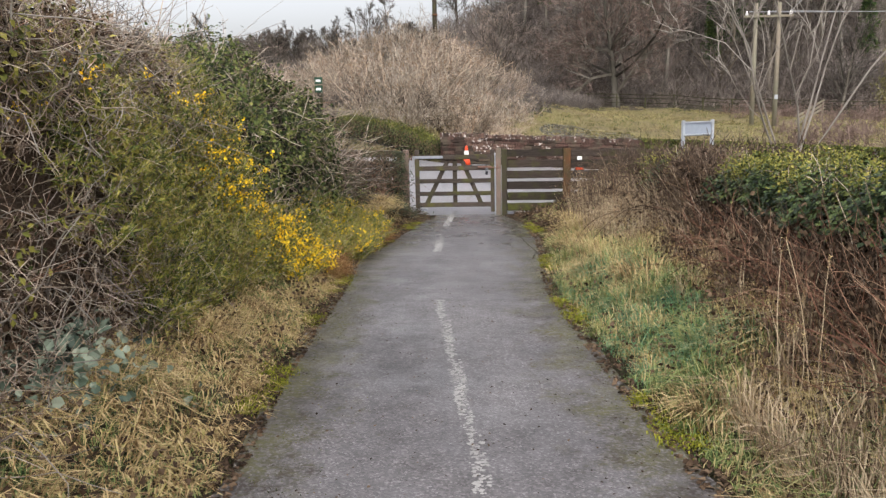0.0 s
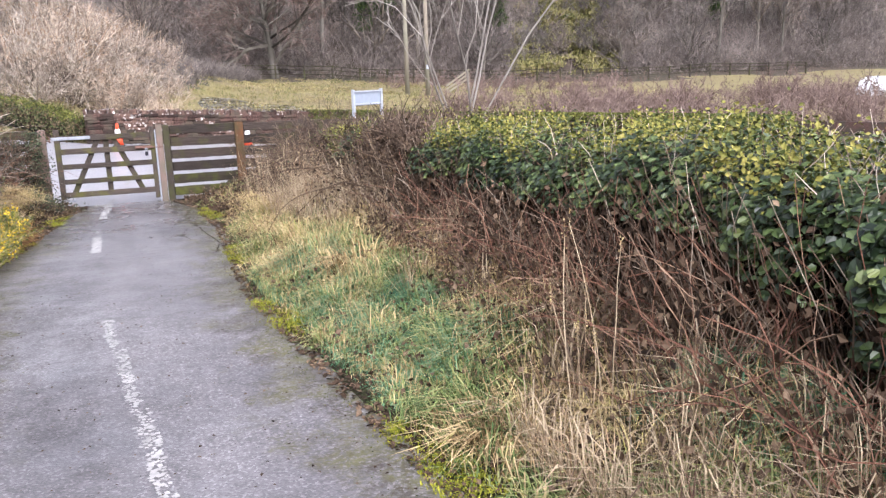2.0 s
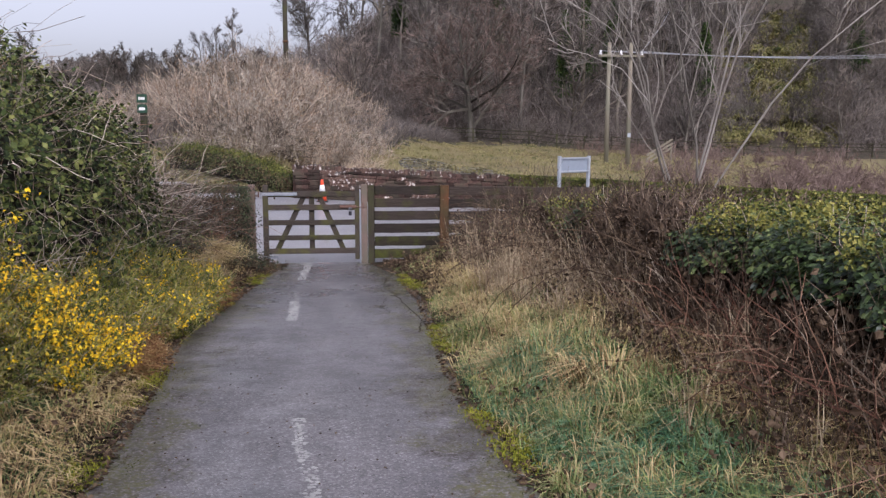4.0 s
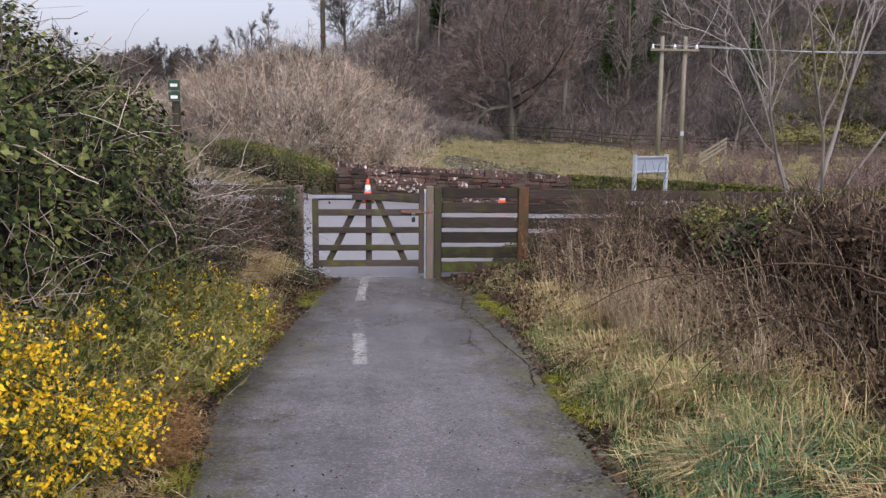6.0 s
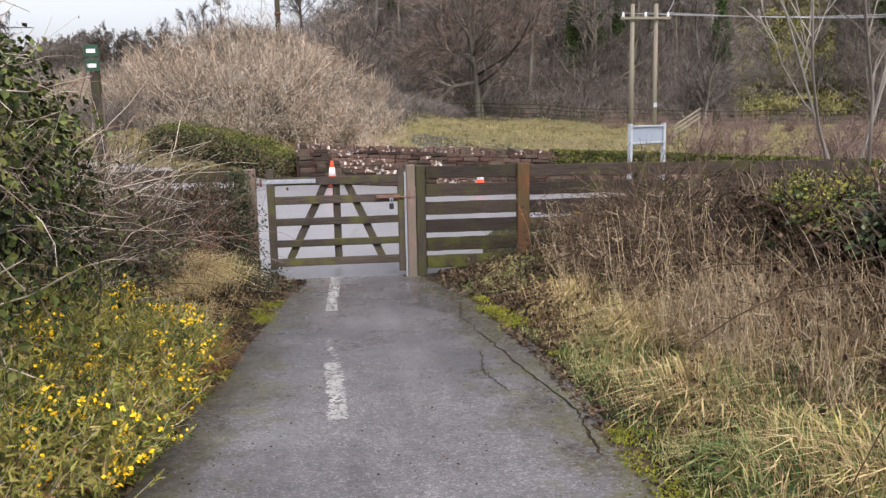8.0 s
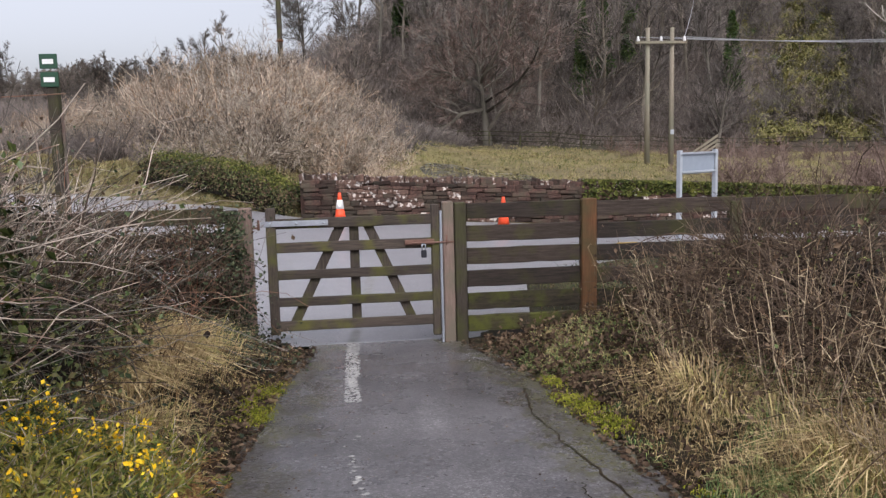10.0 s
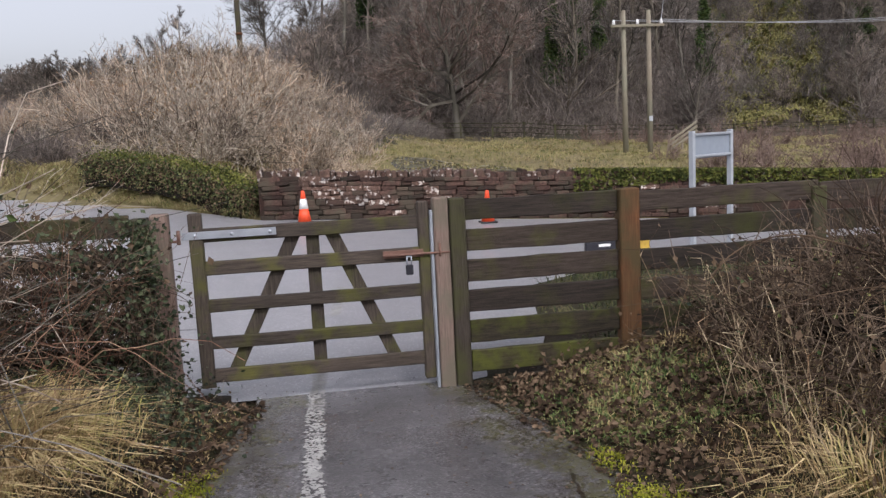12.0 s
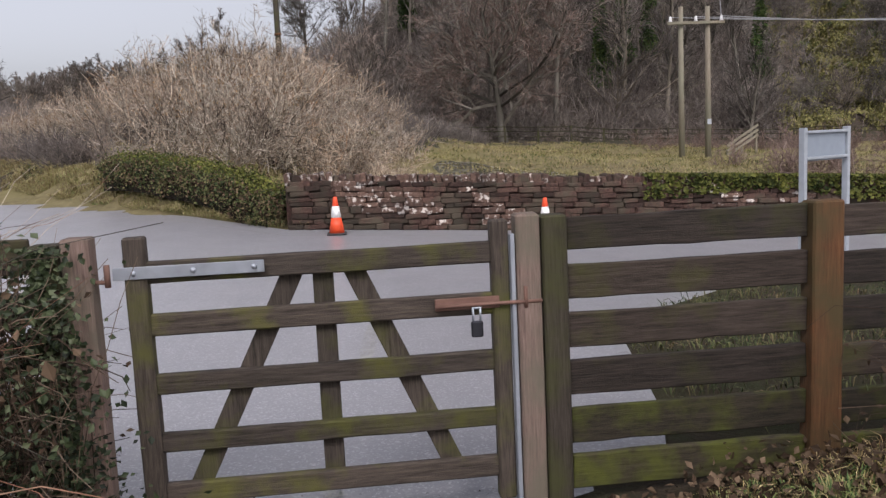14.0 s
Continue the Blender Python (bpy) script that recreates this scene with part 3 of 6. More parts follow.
# ---- gate ----
gate = thing("gate", (-0.85, 20, 0), "closed weathered wooden bridle gate with mossy rails across the path", "gate")
G = lambda x: x + 0.85
for z0, z1 in ((1.10, 1.19), (0.885, 0.975), (0.64, 0.725), (0.395, 0.475), (0.17, 0.26)):
    part("rail", box_bm(G(-1.56), G(-0.14), -0.02, 0.02, z0, z1, 0.006, 0.0025, 6), M_GATEWOOD, gate)
part("stile", box_bm(G(-1.63), G(-1.545), -0.036, 0.036, 0.06, 1.29, 0.008, 0.002, 4), M_GATEUP, gate)
part("stile", box_bm(G(-0.155), G(-0.08), -0.036, 0.036, 0.07, 1.28, 0.008, 0.002, 4), M_GATEUP, gate)
part("upright", box_bm(G(-0.895), G(-0.81), 0.022, 0.046, 0.17, 1.15, 0.004, 0.001, 3), M_GATEUP, gate)
part("brace", beam_bm((G(-0.96), 0.034, 1.14), (G(-1.43), 0.034, 0.2), 0.085, 0.024), M_GATEUP, gate)
part("brace", beam_bm((G(-0.74), 0.034, 1.14), (G(-0.33), 0.034, 0.2), 0.085, 0.024), M_GATEUP, gate)
band = part("hinge_band", box_bm(G(-1.67), G(-1.08), -0.045, -0.039, 1.125, 1.175, 0.002), M_GALV, gate, "flat galvanised steel hinge strap")
for bx in (-1.59, -1.36, -1.12):
    part("bolt", cyl_bm((G(bx), -0.045, 1.15), (G(bx), -0.054, 1.15), 0.012, 0.010, 8), M_GALV, band)
part("hinge_pin", join_bm(cyl_bm((G(-1.69), -0.045, 1.10), (G(-1.69), -0.045, 1.19), 0.012, 0.012, 10),
                          cyl_bm((G(-1.75), -0.02, 1.12), (G(-1.69), -0.045, 1.12), 0.009, 0.009, 8)), M_RUST, gate, "rusty hook of the hinge")
part("hinge_band", box_bm(G(-1.66), G(-1.4), -0.044, -0.038, 0.10, 0.145, 0.002), M_GALV, gate)
latch = part("latch", box_bm(G(-0.40), G(-0.13), -0.05, -0.038, 0.915, 0.965, 0.003), M_RUST, gate, "rusty sliding bolt latch")
part("bolt_bar", join_bm(cyl_bm((G(-0.40), -0.058, 0.935), (G(0.05), -0.058, 0.935), 0.008, 0.008, 10),
                         cyl_bm((G(-0.02), -0.06, 0.91), (G(-0.02), -0.06, 1.0), 0.009, 0.009, 8)), M_RUST, latch)
lock = part("padlock", box_bm(G(-0.255), G(-0.205), -0.075, -0.052, 0.80, 0.868, 0.006), M_BLACK, gate, "dark steel padlock")
part("shackle", join_bm(cyl_bm((G(-0.245), -0.063, 0.865), (G(-0.245), -0.063, 0.925), 0.005, 0.005, 8),
                        cyl_bm((G(-0.215), -0.063, 0.865), (G(-0.215), -0.063, 0.925), 0.005, 0.005, 8),
                        cyl_bm((G(-0.245), -0.063, 0.922), (G(-0.215), -0.063, 0.922), 0.005, 0.005, 8)), M_GALV, lock)


# ---- fences ----
def post(parent, x0, x1, h, mat, y0=-0.05, y1=0.05, label=""):
    bm = box_bm(x0, x1, y0, y1, -0.35, h, 0.009, 0.002, 5)
    return part("post", bm, mat, parent, label)


fr = thing("fence", (0, 20, 0), "dark mossy wooden rail fence with six broad rails beside the gate", "fence")
post(fr, -0.052, 0.05, 1.30, M_POSTPALE, -0.06, 0.05, "pale reddish gate post")
post(fr, 0.058, 0.165, 1.29, M_POSTDARK, -0.055, 0.05)
post(fr, 1.245, 1.39, 1.285, M_POSTRED, -0.06, 0.05, "red-brown stained fence post")
for px in (2.7, 4.1, 5.5):
    post(fr, px, px + 0.11, 1.27 - 0.02 * px, M_POSTDARK)
RAILS = ((1.135, 1.275), (0.925, 1.07), (0.715, 0.865), (0.505, 0.655), (0.29, 0.445), (0.085, 0.235))
for k, (z0, z1) in enumerate(RAILS):
    for x0, x1 in ((0.168, 1.242), (1.393, 2.76), (2.77, 4.15), (4.16, 5.6)):
        part("rail", box_bm(x0, x1, -0.02, 0.018, z0 - 0.012 * x0, z1 - 0.012 * x0, 0.005, 0.004, 7), M_WOOD if k < 4 else M_MOSSWOOD, fr)
part("slip_post", box_bm(-0.078, -0.058, -0.055, -0.02, 0.0, 1.22, 0.003), M_GALV, fr, "thin pale closing strip on the post")

fl = thing("fence", (-1.8, 20, 0), "dark wooden rail fence wrapped in ivy and bramble stems", "fence")
post(fl, -0.06, 0.05, 1.30, M_POSTPALE, -0.055, 0.05, "pale reddish hanging post")
post(fl, -0.185, -0.07, 1.28, M_POSTDARK)
for px in (-1.6, -3.0, -4.4):
    post(fl, px, px + 0.11, 1.3, M_POSTDARK)
for z0, z1 in ((1.165, 1.305), (0.965, 1.09), (0.76, 0.895), (0.55, 0.69), (0.33, 0.47), (0.1, 0.25)):
    for x0, x1 in ((-1.49, -0.188), (-2.95, -1.5), (-4.4, -2.96)):
        part("rail", box_bm(x0, x1, -0.02, 0.018, z0, z1, 0.005, 0.004, 7), M_WOOD, fl)

# ---- waymarker post ----
wp = thing("signpost", (-3.66, 21.0, 0.0), "tall dark timber waymark post with small green plates at its top", "signpost")
part("post", box_bm(-0.05, 0.05, -0.05, 0.05, -0.3, 2.6, 0.008, 0.002, 5), M_POSTDARK, wp)
part("strip", box_bm(0.052, 0.07, -0.02, 0.02, 0.9, 2.2, 0.003), M_POSTPALE, wp, "pale timber strip")
for z in (2.62, 2.45):
    pl = part("plate", box_bm(-0.09, 0.075, -0.066, -0.054, z, z + 0.14, 0.004), M_GREENSIGN, wp, "small dark green plate with white symbol")
    part("symbol", box_bm(-0.06, 0.04, -0.072, -0.067, z + 0.045, z + 0.09, 0.001), M_WHITE, pl)

# ---- road sign seen from behind ----
sg = thing("road_sign", (5.35, 26.65, 0), "grey back of a framed road sign on two posts", "road sign")
zs = float(land(5.35, 26.65))
c, s = np.cos(0.52), np.sin(0.52)
sg.rotation_euler = (0, 0, 0.5)
part("panel", box_bm(-0.46, 0.46, -0.012, 0.012, 1.18, 1.56, 0.006), M_SIGNGREY, sg)
for z in (1.2, 1.53):
    part("rail", box_bm(-0.47, 0.47, -0.05, -0.014, z, z + 0.035, 0.004), M_SIGNPOST, sg)
for x in (-0.5, 0.5):
    part("leg", box_bm(x - 0.035, x + 0.035, -0.04, 0.04, zs - 0.3, 1.6, 0.006), M_SIGNPOST, sg)


# ---- traffic cones ----
def cone_at(x, y):
    z = float(flat(x, y)) + 0.004
    c = thing("traffic_cone", (x, y, z), "orange traffic cone with a white band beside the stone wall", "traffic cone", "traffic cones along the wall")
    part("base", box_bm(-0.17, 0.17, -0.17, 0.17, 0, 0.035, 0.012), M_RUBBER, c, "black rubber base")
    r = lambda h: 0.135 - 0.155 * h
    part("cone", cyl_bm((0, 0, 0.035), (0, 0, 0.30), r(0.0), r(0.30), 20), M_ORANGE, c)
    part("sleeve", cyl_bm((0, 0, 0.30), (0, 0, 0.5), r(0.30) + 0.003, r(0.5) + 0.003, 20), M_WHITE, c, "white reflective sleeve")
    part("tip", cyl_bm((0, 0, 0.5), (0, 0, 0.66), r(0.5), r(0.66), 20, 0.004), M_ORANGE, c)
    return c


for cx, cy in ((-1.05, 31.0), (2.6, 30.7)):
    cone_at(cx, cy)

bag = thing("barrier_board", (3.6, 26.2, float(land(3.6, 26.2))), "fallen black and yellow plastic road board lying on the verge", "road barrier")
part("board", box_bm(-0.5, 0.1, -0.04, 0.04, 0.02, 0.2, 0.01), M_BLACK, bag)
part("end", box_bm(0.11, 0.5, -0.045, 0.045, 0.02, 0.21, 0.01), M_YELLOW, bag, "yellow plastic end")
part("label", box_bm(-0.3, -0.12, -0.046, -0.042, 0.13, 0.17, 0.001), M_WHITE, bag)


# ---- trees ----
def branch_level(r, paths, radii, n, ang, ratio, S, t0=0.25, up=0.25, wob=0.12, rr=0.55):
    M = len(paths)
    par = np.repeat(np.arange(M), n)
    t = r.uniform(t0, 1.0, len(par))
    s = paths.shape[1] - 1
    k = np.minimum((t * s).astype(int), s - 1)
    fr_ = (t * s - k)[:, None]
    base = paths[par, k] * (1 - fr_) + paths[par, k + 1] * fr_
    rad = radii[par, k] * (1 - fr_[:, 0]) + radii[par, k + 1] * fr_[:, 0]
    d = unit(paths[par, k + 1] - paths[par, k])
    plen = np.linalg.norm(np.diff(paths, axis=1), axis=2).sum(1)[par]
    side = unit(np.cross(d, rand_dirs(r, len(par))))
    a = np.radians(r.normal(ang, ang * 0.22, len(par)))[:, None]
    dd = unit(d * np.cos(a) + side * np.sin(a) + np.array([0, 0, up]))
    L = (plen * ratio * r.uniform(0.6, 1.15, len(par)) * (1.15 - 0.55 * t))[:, None]
    out = [base]
    cur = dd
    for q in range(S - 1):
        cur = unit(cur + r.normal(0, wob, cur.shape) + np.array([0, 0, up * 0.25]))
        out.append(out[-1] + cur * L / (S - 1))
    P = np.stack(out, 1)
    R = (rad * rr)[:, None] * np.linspace(1, 0.35, S)[None]
    return P, R


def twig_spikes(r, paths, radii, n, ang, ratio, t0, up):
    P, R_ = branch_level(r, paths, radii, n, ang, ratio, 2, t0, up)
    v = P[:, 1] - P[:, 0]
    L = np.linalg.norm(v, axis=1)
    return P[:, 0], unit(v), L, R_[:, 0]


def trunk_path(r, h, rad, S=8, wob=0.05, lean=(0, 0), n=1, spread=0.0):
    ps, rs = [], []
    for q in range(n):
        az = r.uniform(0, 6.28)
        d = np.array([np.cos(az) * spread + lean[0], np.sin(az) * spread + lean[1], 1.0])
        pts = [np.array([np.cos(az), np.sin(az), 0]) * spread * 0.3]
        hh = h * r.uniform(0.75, 1.05)
        for k in range(S - 1):
            d = d + np.append(r.normal(0, wob, 2), 0)
            pts.append(pts[-1] + d / np.linalg.norm(d) * hh / (S - 1))
        ps.append(pts)
        rs.append(rad * np.linspace(1.0, 0.25, S) * np.array([1.35] + [1] * (S - 1)))
    return np.array(ps), np.array(rs)


def tree(name, r, h, rad, spec, label, at, mats=(None, None), n=1, spread=0.0, lean=(0, 0), group="", wob=0.05, minr=0.0):
    base = thing(name, at, label, "tree", group)
    P, R = trunk_path(r, h, rad, 8, wob, lean, n, spread)
    P[:, 0, 2] -= 0.4
    mpart("trunk", tube_mesh("trunk", [(P, R)], mats[0], 7), base)
    levels, sp = [], []
    for k, (nn, ang, ratio, S, t0, up) in enumerate(spec):
        if S == 0:
            a, d, L, w = twig_spikes(r, P, R, nn, ang, ratio, t0, up)
            sp.append(spikes(a, d, L, np.maximum(w * 0.8, minr), r))
            continue
        P, R = branch_level(r, P, R, nn, ang, ratio, S, t0, up)
        levels.append((P, np.maximum(R, minr)))
    mpart("limbs", tube_mesh("limbs", levels, mats[0], 3), base)
    for c_, f_ in sp:
        mpart("twigs", raw_mesh("twigs", c_, f_, mats[1]), base, "fine bare brown twigs")
    return base


OAK = [(22, 64, 0.8, 7, 0.12, 0.1), (8, 45, 0.5, 5, 0.2, 0.08), (6, 42, 0.5, 3, 0.15, 0.06), (12, 40, 0.9, 0, 0.0, 0.03)]
tr = np.random.default_rng(21)
oak = tree("bare_tree", tr, 9.3, 0.3, OAK, "large bare spreading tree at the field's far edge below the wood", (9.4, 71.0, float(land(9.4, 71))), (M_BARK, M_OAKTWIG), minr=0.02)

SLIM = [(6, 34, 0.5, 7, 0.3, 0.2), (4, 38, 0.45, 5, 0.2, 0.15), (3, 38, 0.45, 4, 0.2, 0.1), (3, 35, 0.5, 0, 0.2, 0.1)]
tr = np.random.default_rng(5)
tree("bare_tree", tr, 6.2, 0.024, SLIM, "slender pale many-stemmed bare tree behind the hedge", (5.65, 20.35, 0.25), (M_PALEBARK, M_PALEBARK), n=6, spread=0.16, lean=(0.02, 0), wob=0.17, minr=0.006)

# woodland on the hill
WOOD = [(14, 42, 0.36, 4, 0.25, 0.3), (6, 42, 0.5, 3, 0.2, 0.12), (14, 40, 0.9, 0, 0.0, 0.08)]
BUSHY = [(20, 55, 0.6, 4, 0.06, 0.25), (6, 45, 0.5, 3, 0.2, 0.12), (12, 40, 0.9, 0, 0.0, 0.08)]
protos = []
for k in range(6):
    tr = np.random.default_rng(40 + k)
    if k < 3:
        t_ = tree("bare_tree", tr, 13, 0.17, WOOD, "tall bare grey-brown woodland tree on the slope", (0, 0, 0), (M_BARK, M_TWIG), group="trees of the wood", minr=0.028, wob=0.06)
    else:
        t_ = tree("bare_tree", tr, 7.5, 0.12, BUSHY, "low bushy bare woodland tree on the slope", (0, 0, 0), (M_BARK, M_TWIG), group="trees of the wood", minr=0.02, wob=0.1)
    protos.append(t_)


def clearing(x, y):
    return 34 + (y - 80) * 0.45 < x < 45 + (y - 80) * 0.5


wr = np.random.default_rng(78)
first = [True] * 6
count = 0
for gy in np.arange(75, 124, 4.4):
    for gx in np.arange(-62, 122, 4.8):
        x, y = gx + wr.uniform(-2.3, 2.3), gy + wr.uniform(-2.4, 2.4)
        k = int(wr.choice([0, 1, 2, 3, 4, 5], p=[.2, .2, .2, .14, .13, .13]))
        if x < -9 and y < 92 or -10 < x < -1 and y < 106:
            continue
        if -12 < x < 5 and y > 98 and wr.random() < 0.75:
            continue
        if clearing(x, y) or x < -45 and y < 95 or x > 44 + (y - 60) * 1.6 or y > 104 and x > 50:
            continue
        z = float(land(x, y))
        m = pose(x, y, z - 0.1, 0, 0, wr.uniform(0, 360))
        sc = wr.uniform(0.75, 1.2)
        if x < -10:
            sc *= 0.5
        if first[k]:
            first[k] = False
            protos[k].matrix_basis = m
        else:
            cp = copy_thing(protos[k], m)
            cp.scale = (sc, sc, sc)
        count += 1


# rounded bare trees along the skyline
ROUND = [(16, 50, 0.6, 5, 0.18, 0.2), (7, 42, 0.5, 4, 0.2, 0.1), (6, 40, 0.5, 3, 0.1, 0.05), (7, 40, 0.9, 0, 0.0, 0.03)]
sky_trees = []
for k in range(3):
    tr = np.random.default_rng(60 + k)
    x = -4.4 if k == 0 else (-36 + 9 * k)
    y = 98.0 if k == 0 else 95.0
    sky_trees.append(tree("bare_tree", tr, 9.5 if k == 0 else 4.4, 0.13, ROUND, "rounded bare tree standing against the sky", (x, y, float(land(x, y))), (M_BARK, M_TWIG), n=2, spread=0.15, group="trees on the skyline", minr=0.011, wob=0.08))
for k in range(46):
    x, y = wr.uniform(-56, -9), wr.uniform(88, 102)
    cp = copy_thing(sky_trees[1 + k % 2], pose(x, y, float(land(x, y)) - 0.1, 0, 0, wr.uniform(0, 360)))
    cp.scale = (wr.uniform(0.7, 1.15) * (0.65 if x > -18 else 1),) * 3

# ---- evergreen and ivy-clad trees in the wood ----
def ivy_tree(at, h, wdt, seed):
    q = np.random.default_rng(seed)
    t_ = thing("evergreen_tree", at, "dark ivy-clad evergreen tree among the bare trees", "tree", "evergreens in the wood")
    P, R = trunk_path(q, h, 0.16, 8, 0.04)
    mpart("trunk", tube_mesh("trunk", [(P, R)], M_BARK, 6), t_)
    n = 4200
    zz = q.uniform(0.12, 1, n) ** 0.9
    az = q.uniform(0, 6.28, n)
    lump_ = 0.65 + 0.35 * np.sin(az * 3 + zz * 14 + seed) * np.cos(zz * 9 + seed)
    rad = wdt * (1.05 - zz) ** 0.6 * lump_ * q.uniform(0.35, 1, n)
    pos = np.stack([np.cos(az) * rad, np.sin(az) * rad, zz * h], 1)
    co, f = leaves(pos, unit(rand_dirs(q, n) + [0, -0.4, 0.5]), q.uniform(0.1, 0.24, n), q)
    mpart("crown", raw_mesh("crown", co, f, M_CONIFER), t_)
    return t_


for k, (x, y, h, wd) in enumerate(((19, 80, 9, 1.5), (22, 84, 10, 1.6), (26, 88, 8, 2.0), (15, 92, 9, 1.6), (-17, 100, 3.6, 1.2), (33, 82, 8, 1.6), (5, 95, 7, 1.4), (52, 88, 7, 2.4), (60, 84, 6, 2.4), (-30, 105, 4, 1.4))):
    ivy_tree((x, y, float(land(x, y)) - 0.1), h, wd, k)


# ---- scrub: stems rising from a clump ----
def scrub_mesh(seed, n, h, spread, mat, rad=0.012, S=6, wob=0.16, side=True):
    q = np.random.default_rng(seed)
    az, el = q.uniform(0, 6.28, n), np.abs(q.normal(0, spread, n))
    d = unit(np.stack([np.cos(az) * el, np.sin(az) * el, np.ones(n)], 1))
    base = np.stack([q.normal(0, 0.25, n) * h / 2, q.normal(0, 0.25, n) * h / 2, np.full(n, -0.15)], 1)
    L = (h * q.uniform(0.55, 1.08, n))[:, None]
    pts = [base]
    for k in range(S - 1):
        d = unit(d + q.normal(0, wob, d.shape))
        pts.append(pts[-1] + d * L / (S - 1))
    P = np.stack(pts, 1)
    R = rad * np.linspace(1, 0.4, S)[None] * q.uniform(0.6, 1.3, n)[:, None]
    lv = [(P, R)]
    if side:
        P2, R2 = branch_level(q, P, R, 3, 45, 0.4, 3, 0.15, 0.15)
        lv.append((P2, np.maximum(R2, rad * 0.5)))
    main = tube_mesh("stems", lv, mat, 3)
    a, d, L, w = twig_spikes(q, lv[-1][0], lv[-1][1], 7, 55, 0.7, 0.1, 0.02)
    a2, d2, L2, w2 = twig_spikes(q, P, R, 12, 55, 0.2, 0.1, 0.03)
    co, f = spikes(np.concatenate([a, a2]), np.concatenate([d, d2]), np.concatenate([L, L2]), np.full(len(a) + len(a2), rad * 0.45), q)
    ends = np.concatenate([lv[-1][0][:, -1], P[:, -1]])
    ends = ends[ends[:, 2] > 0.5 * h]
    ends = np.repeat(ends, 5, 0) + q.normal(0, 0.09, (len(ends) * 5, 3))
    lc, lf = leaves(ends, rand_dirs(q, len(ends)), q.uniform(0.02, 0.055, len(ends)), q)
    return main, raw_mesh("twigs", co, f, mat), raw_mesh("dead_leaves", lc, lf, M_RUSTY)


def scrub_group(meshes, spots, name, label, category, group):
    for k, (x, y, sc, rz) in enumerate(spots):
        ob = thing(name, (x, y, float(land(x, y))), label, category, group)
        ob.rotation_euler = (0, 0, rz)
        ob.scale = (sc, sc, sc)
        mpart("stems", meshes[k % len(meshes)][0], ob)
        mpart("twigs", meshes[k % len(meshes)][1], ob)
        if name == "thicket_bush" and (x + y) % 3 < 1.3:
            mpart("dead_leaves", meshes[k % len(meshes)][2], ob, "rust-brown withered leaves")


th = [scrub_mesh(300 + k, 34, 3.1, 0.95, M_THICKET, 0.019, 7, 0.3) for k in range(6)]
q = np.random.default_rng(8)
spots = []
for k in range(270):
    x, y = q.uniform(-26, 2.5), q.uniform(36.5, 66)
    if y < road_far(x) + 3.2 or x > 2.6 - (y - 36) * 0.06:
        continue
    rise = np.interp((x + 0.75) / (y - 16), [-0.42, -0.325, -0.17, -0.096, -0.035, 0.05], [0.5, 0.65, 1.1, 1.12, 0.85, 0.55])
    spots.append((x, y, float(rise) * q.uniform(0.75, 1.1), q.uniform(0, 6.28)))
scrub_group(th, spots, "thicket_bush", "tangled bare buff-brown thicket bush beyond the road", "bush", "thicket bushes beyond the wall")

hb = [scrub_mesh(330 + k, 26, 1.5, 0.7, M_TWIG, 0.018, 5, 0.3) for k in range(2)]
spots = []
for k in range(26):
    x = q.uniform(-16, -6.2)
    spots.append((x, float(road_far(x)) + q.uniform(2.6, 3.6), q.uniform(0.7, 1.0), q.uniform(0, 6.28)))
scrub_group(hb, spots, "hedge_bush", "dark bare hedge bush along the far road verge", "bush", "hedge bushes on the far verge")

uw = [scrub_mesh(320 + k, 22, 2.6, 0.8, M_TWIG, 0.028, 4, 0.3) for k in range(3)]
spots = []
for k in range(170):
    x, y = q.uniform(-24, 92), 73 + 30 * q.uniform(0, 1) ** 1.6
    if clearing(x, y) and q.random() < 0.7:
        continue
    spots.append((x, y, q.uniform(0.6, 1.4), q.uniform(0, 6.28)))
for k in range(150):
    y = q.uniform(45, 72)
    x = 0.2 + (y - 45) * 0.32 - q.uniform(0, 1) ** 1.5 * 11
    spots.append((x, y, q.uniform(0.3, 0.62), q.uniform(0, 6.28)))
scrub_group(uw, spots, "undergrowth_bush", "dark brown undergrowth bush on the wooded slope", "bush", "undergrowth bushes in the wood")

rb = [scrub_mesh(340 + k, 18, 1.3, 0.9, M_OAKTWIG, 0.016, 4, 0.35) for k in range(3)]
spots = [(q.uniform(14, 44), q.uniform(31, 50), q.uniform(1.0, 1.8), q.uniform(0, 6.28)) for k in range(150)]
spots += [(q.uniform(16, 36), q.uniform(62, 68), q.uniform(0.8, 1.3), q.uniform(0, 6.28)) for k in range(30)]
scrub_group(rb, spots, "bramble_bush", "low sprawling grey-brown bramble bush in the rough field", "bush", "brambles in the field")


for k in range(46):
    y = q.uniform(76, 110)
    x = 34 + (y - 80) * 0.47 + float(q.choice([q.normal(0.5, 1.4), q.normal(10.5, 1.6), q.uniform(0, 11)], p=[.4, .4, .2]))
    cp = copy_thing(protos[3 + k % 3], pose(x, y, float(land(x, y)) - 0.1, 0, 0, q.uniform(0, 360)))
    cp.scale = (q.uniform(0.3, 0.6),) * 3


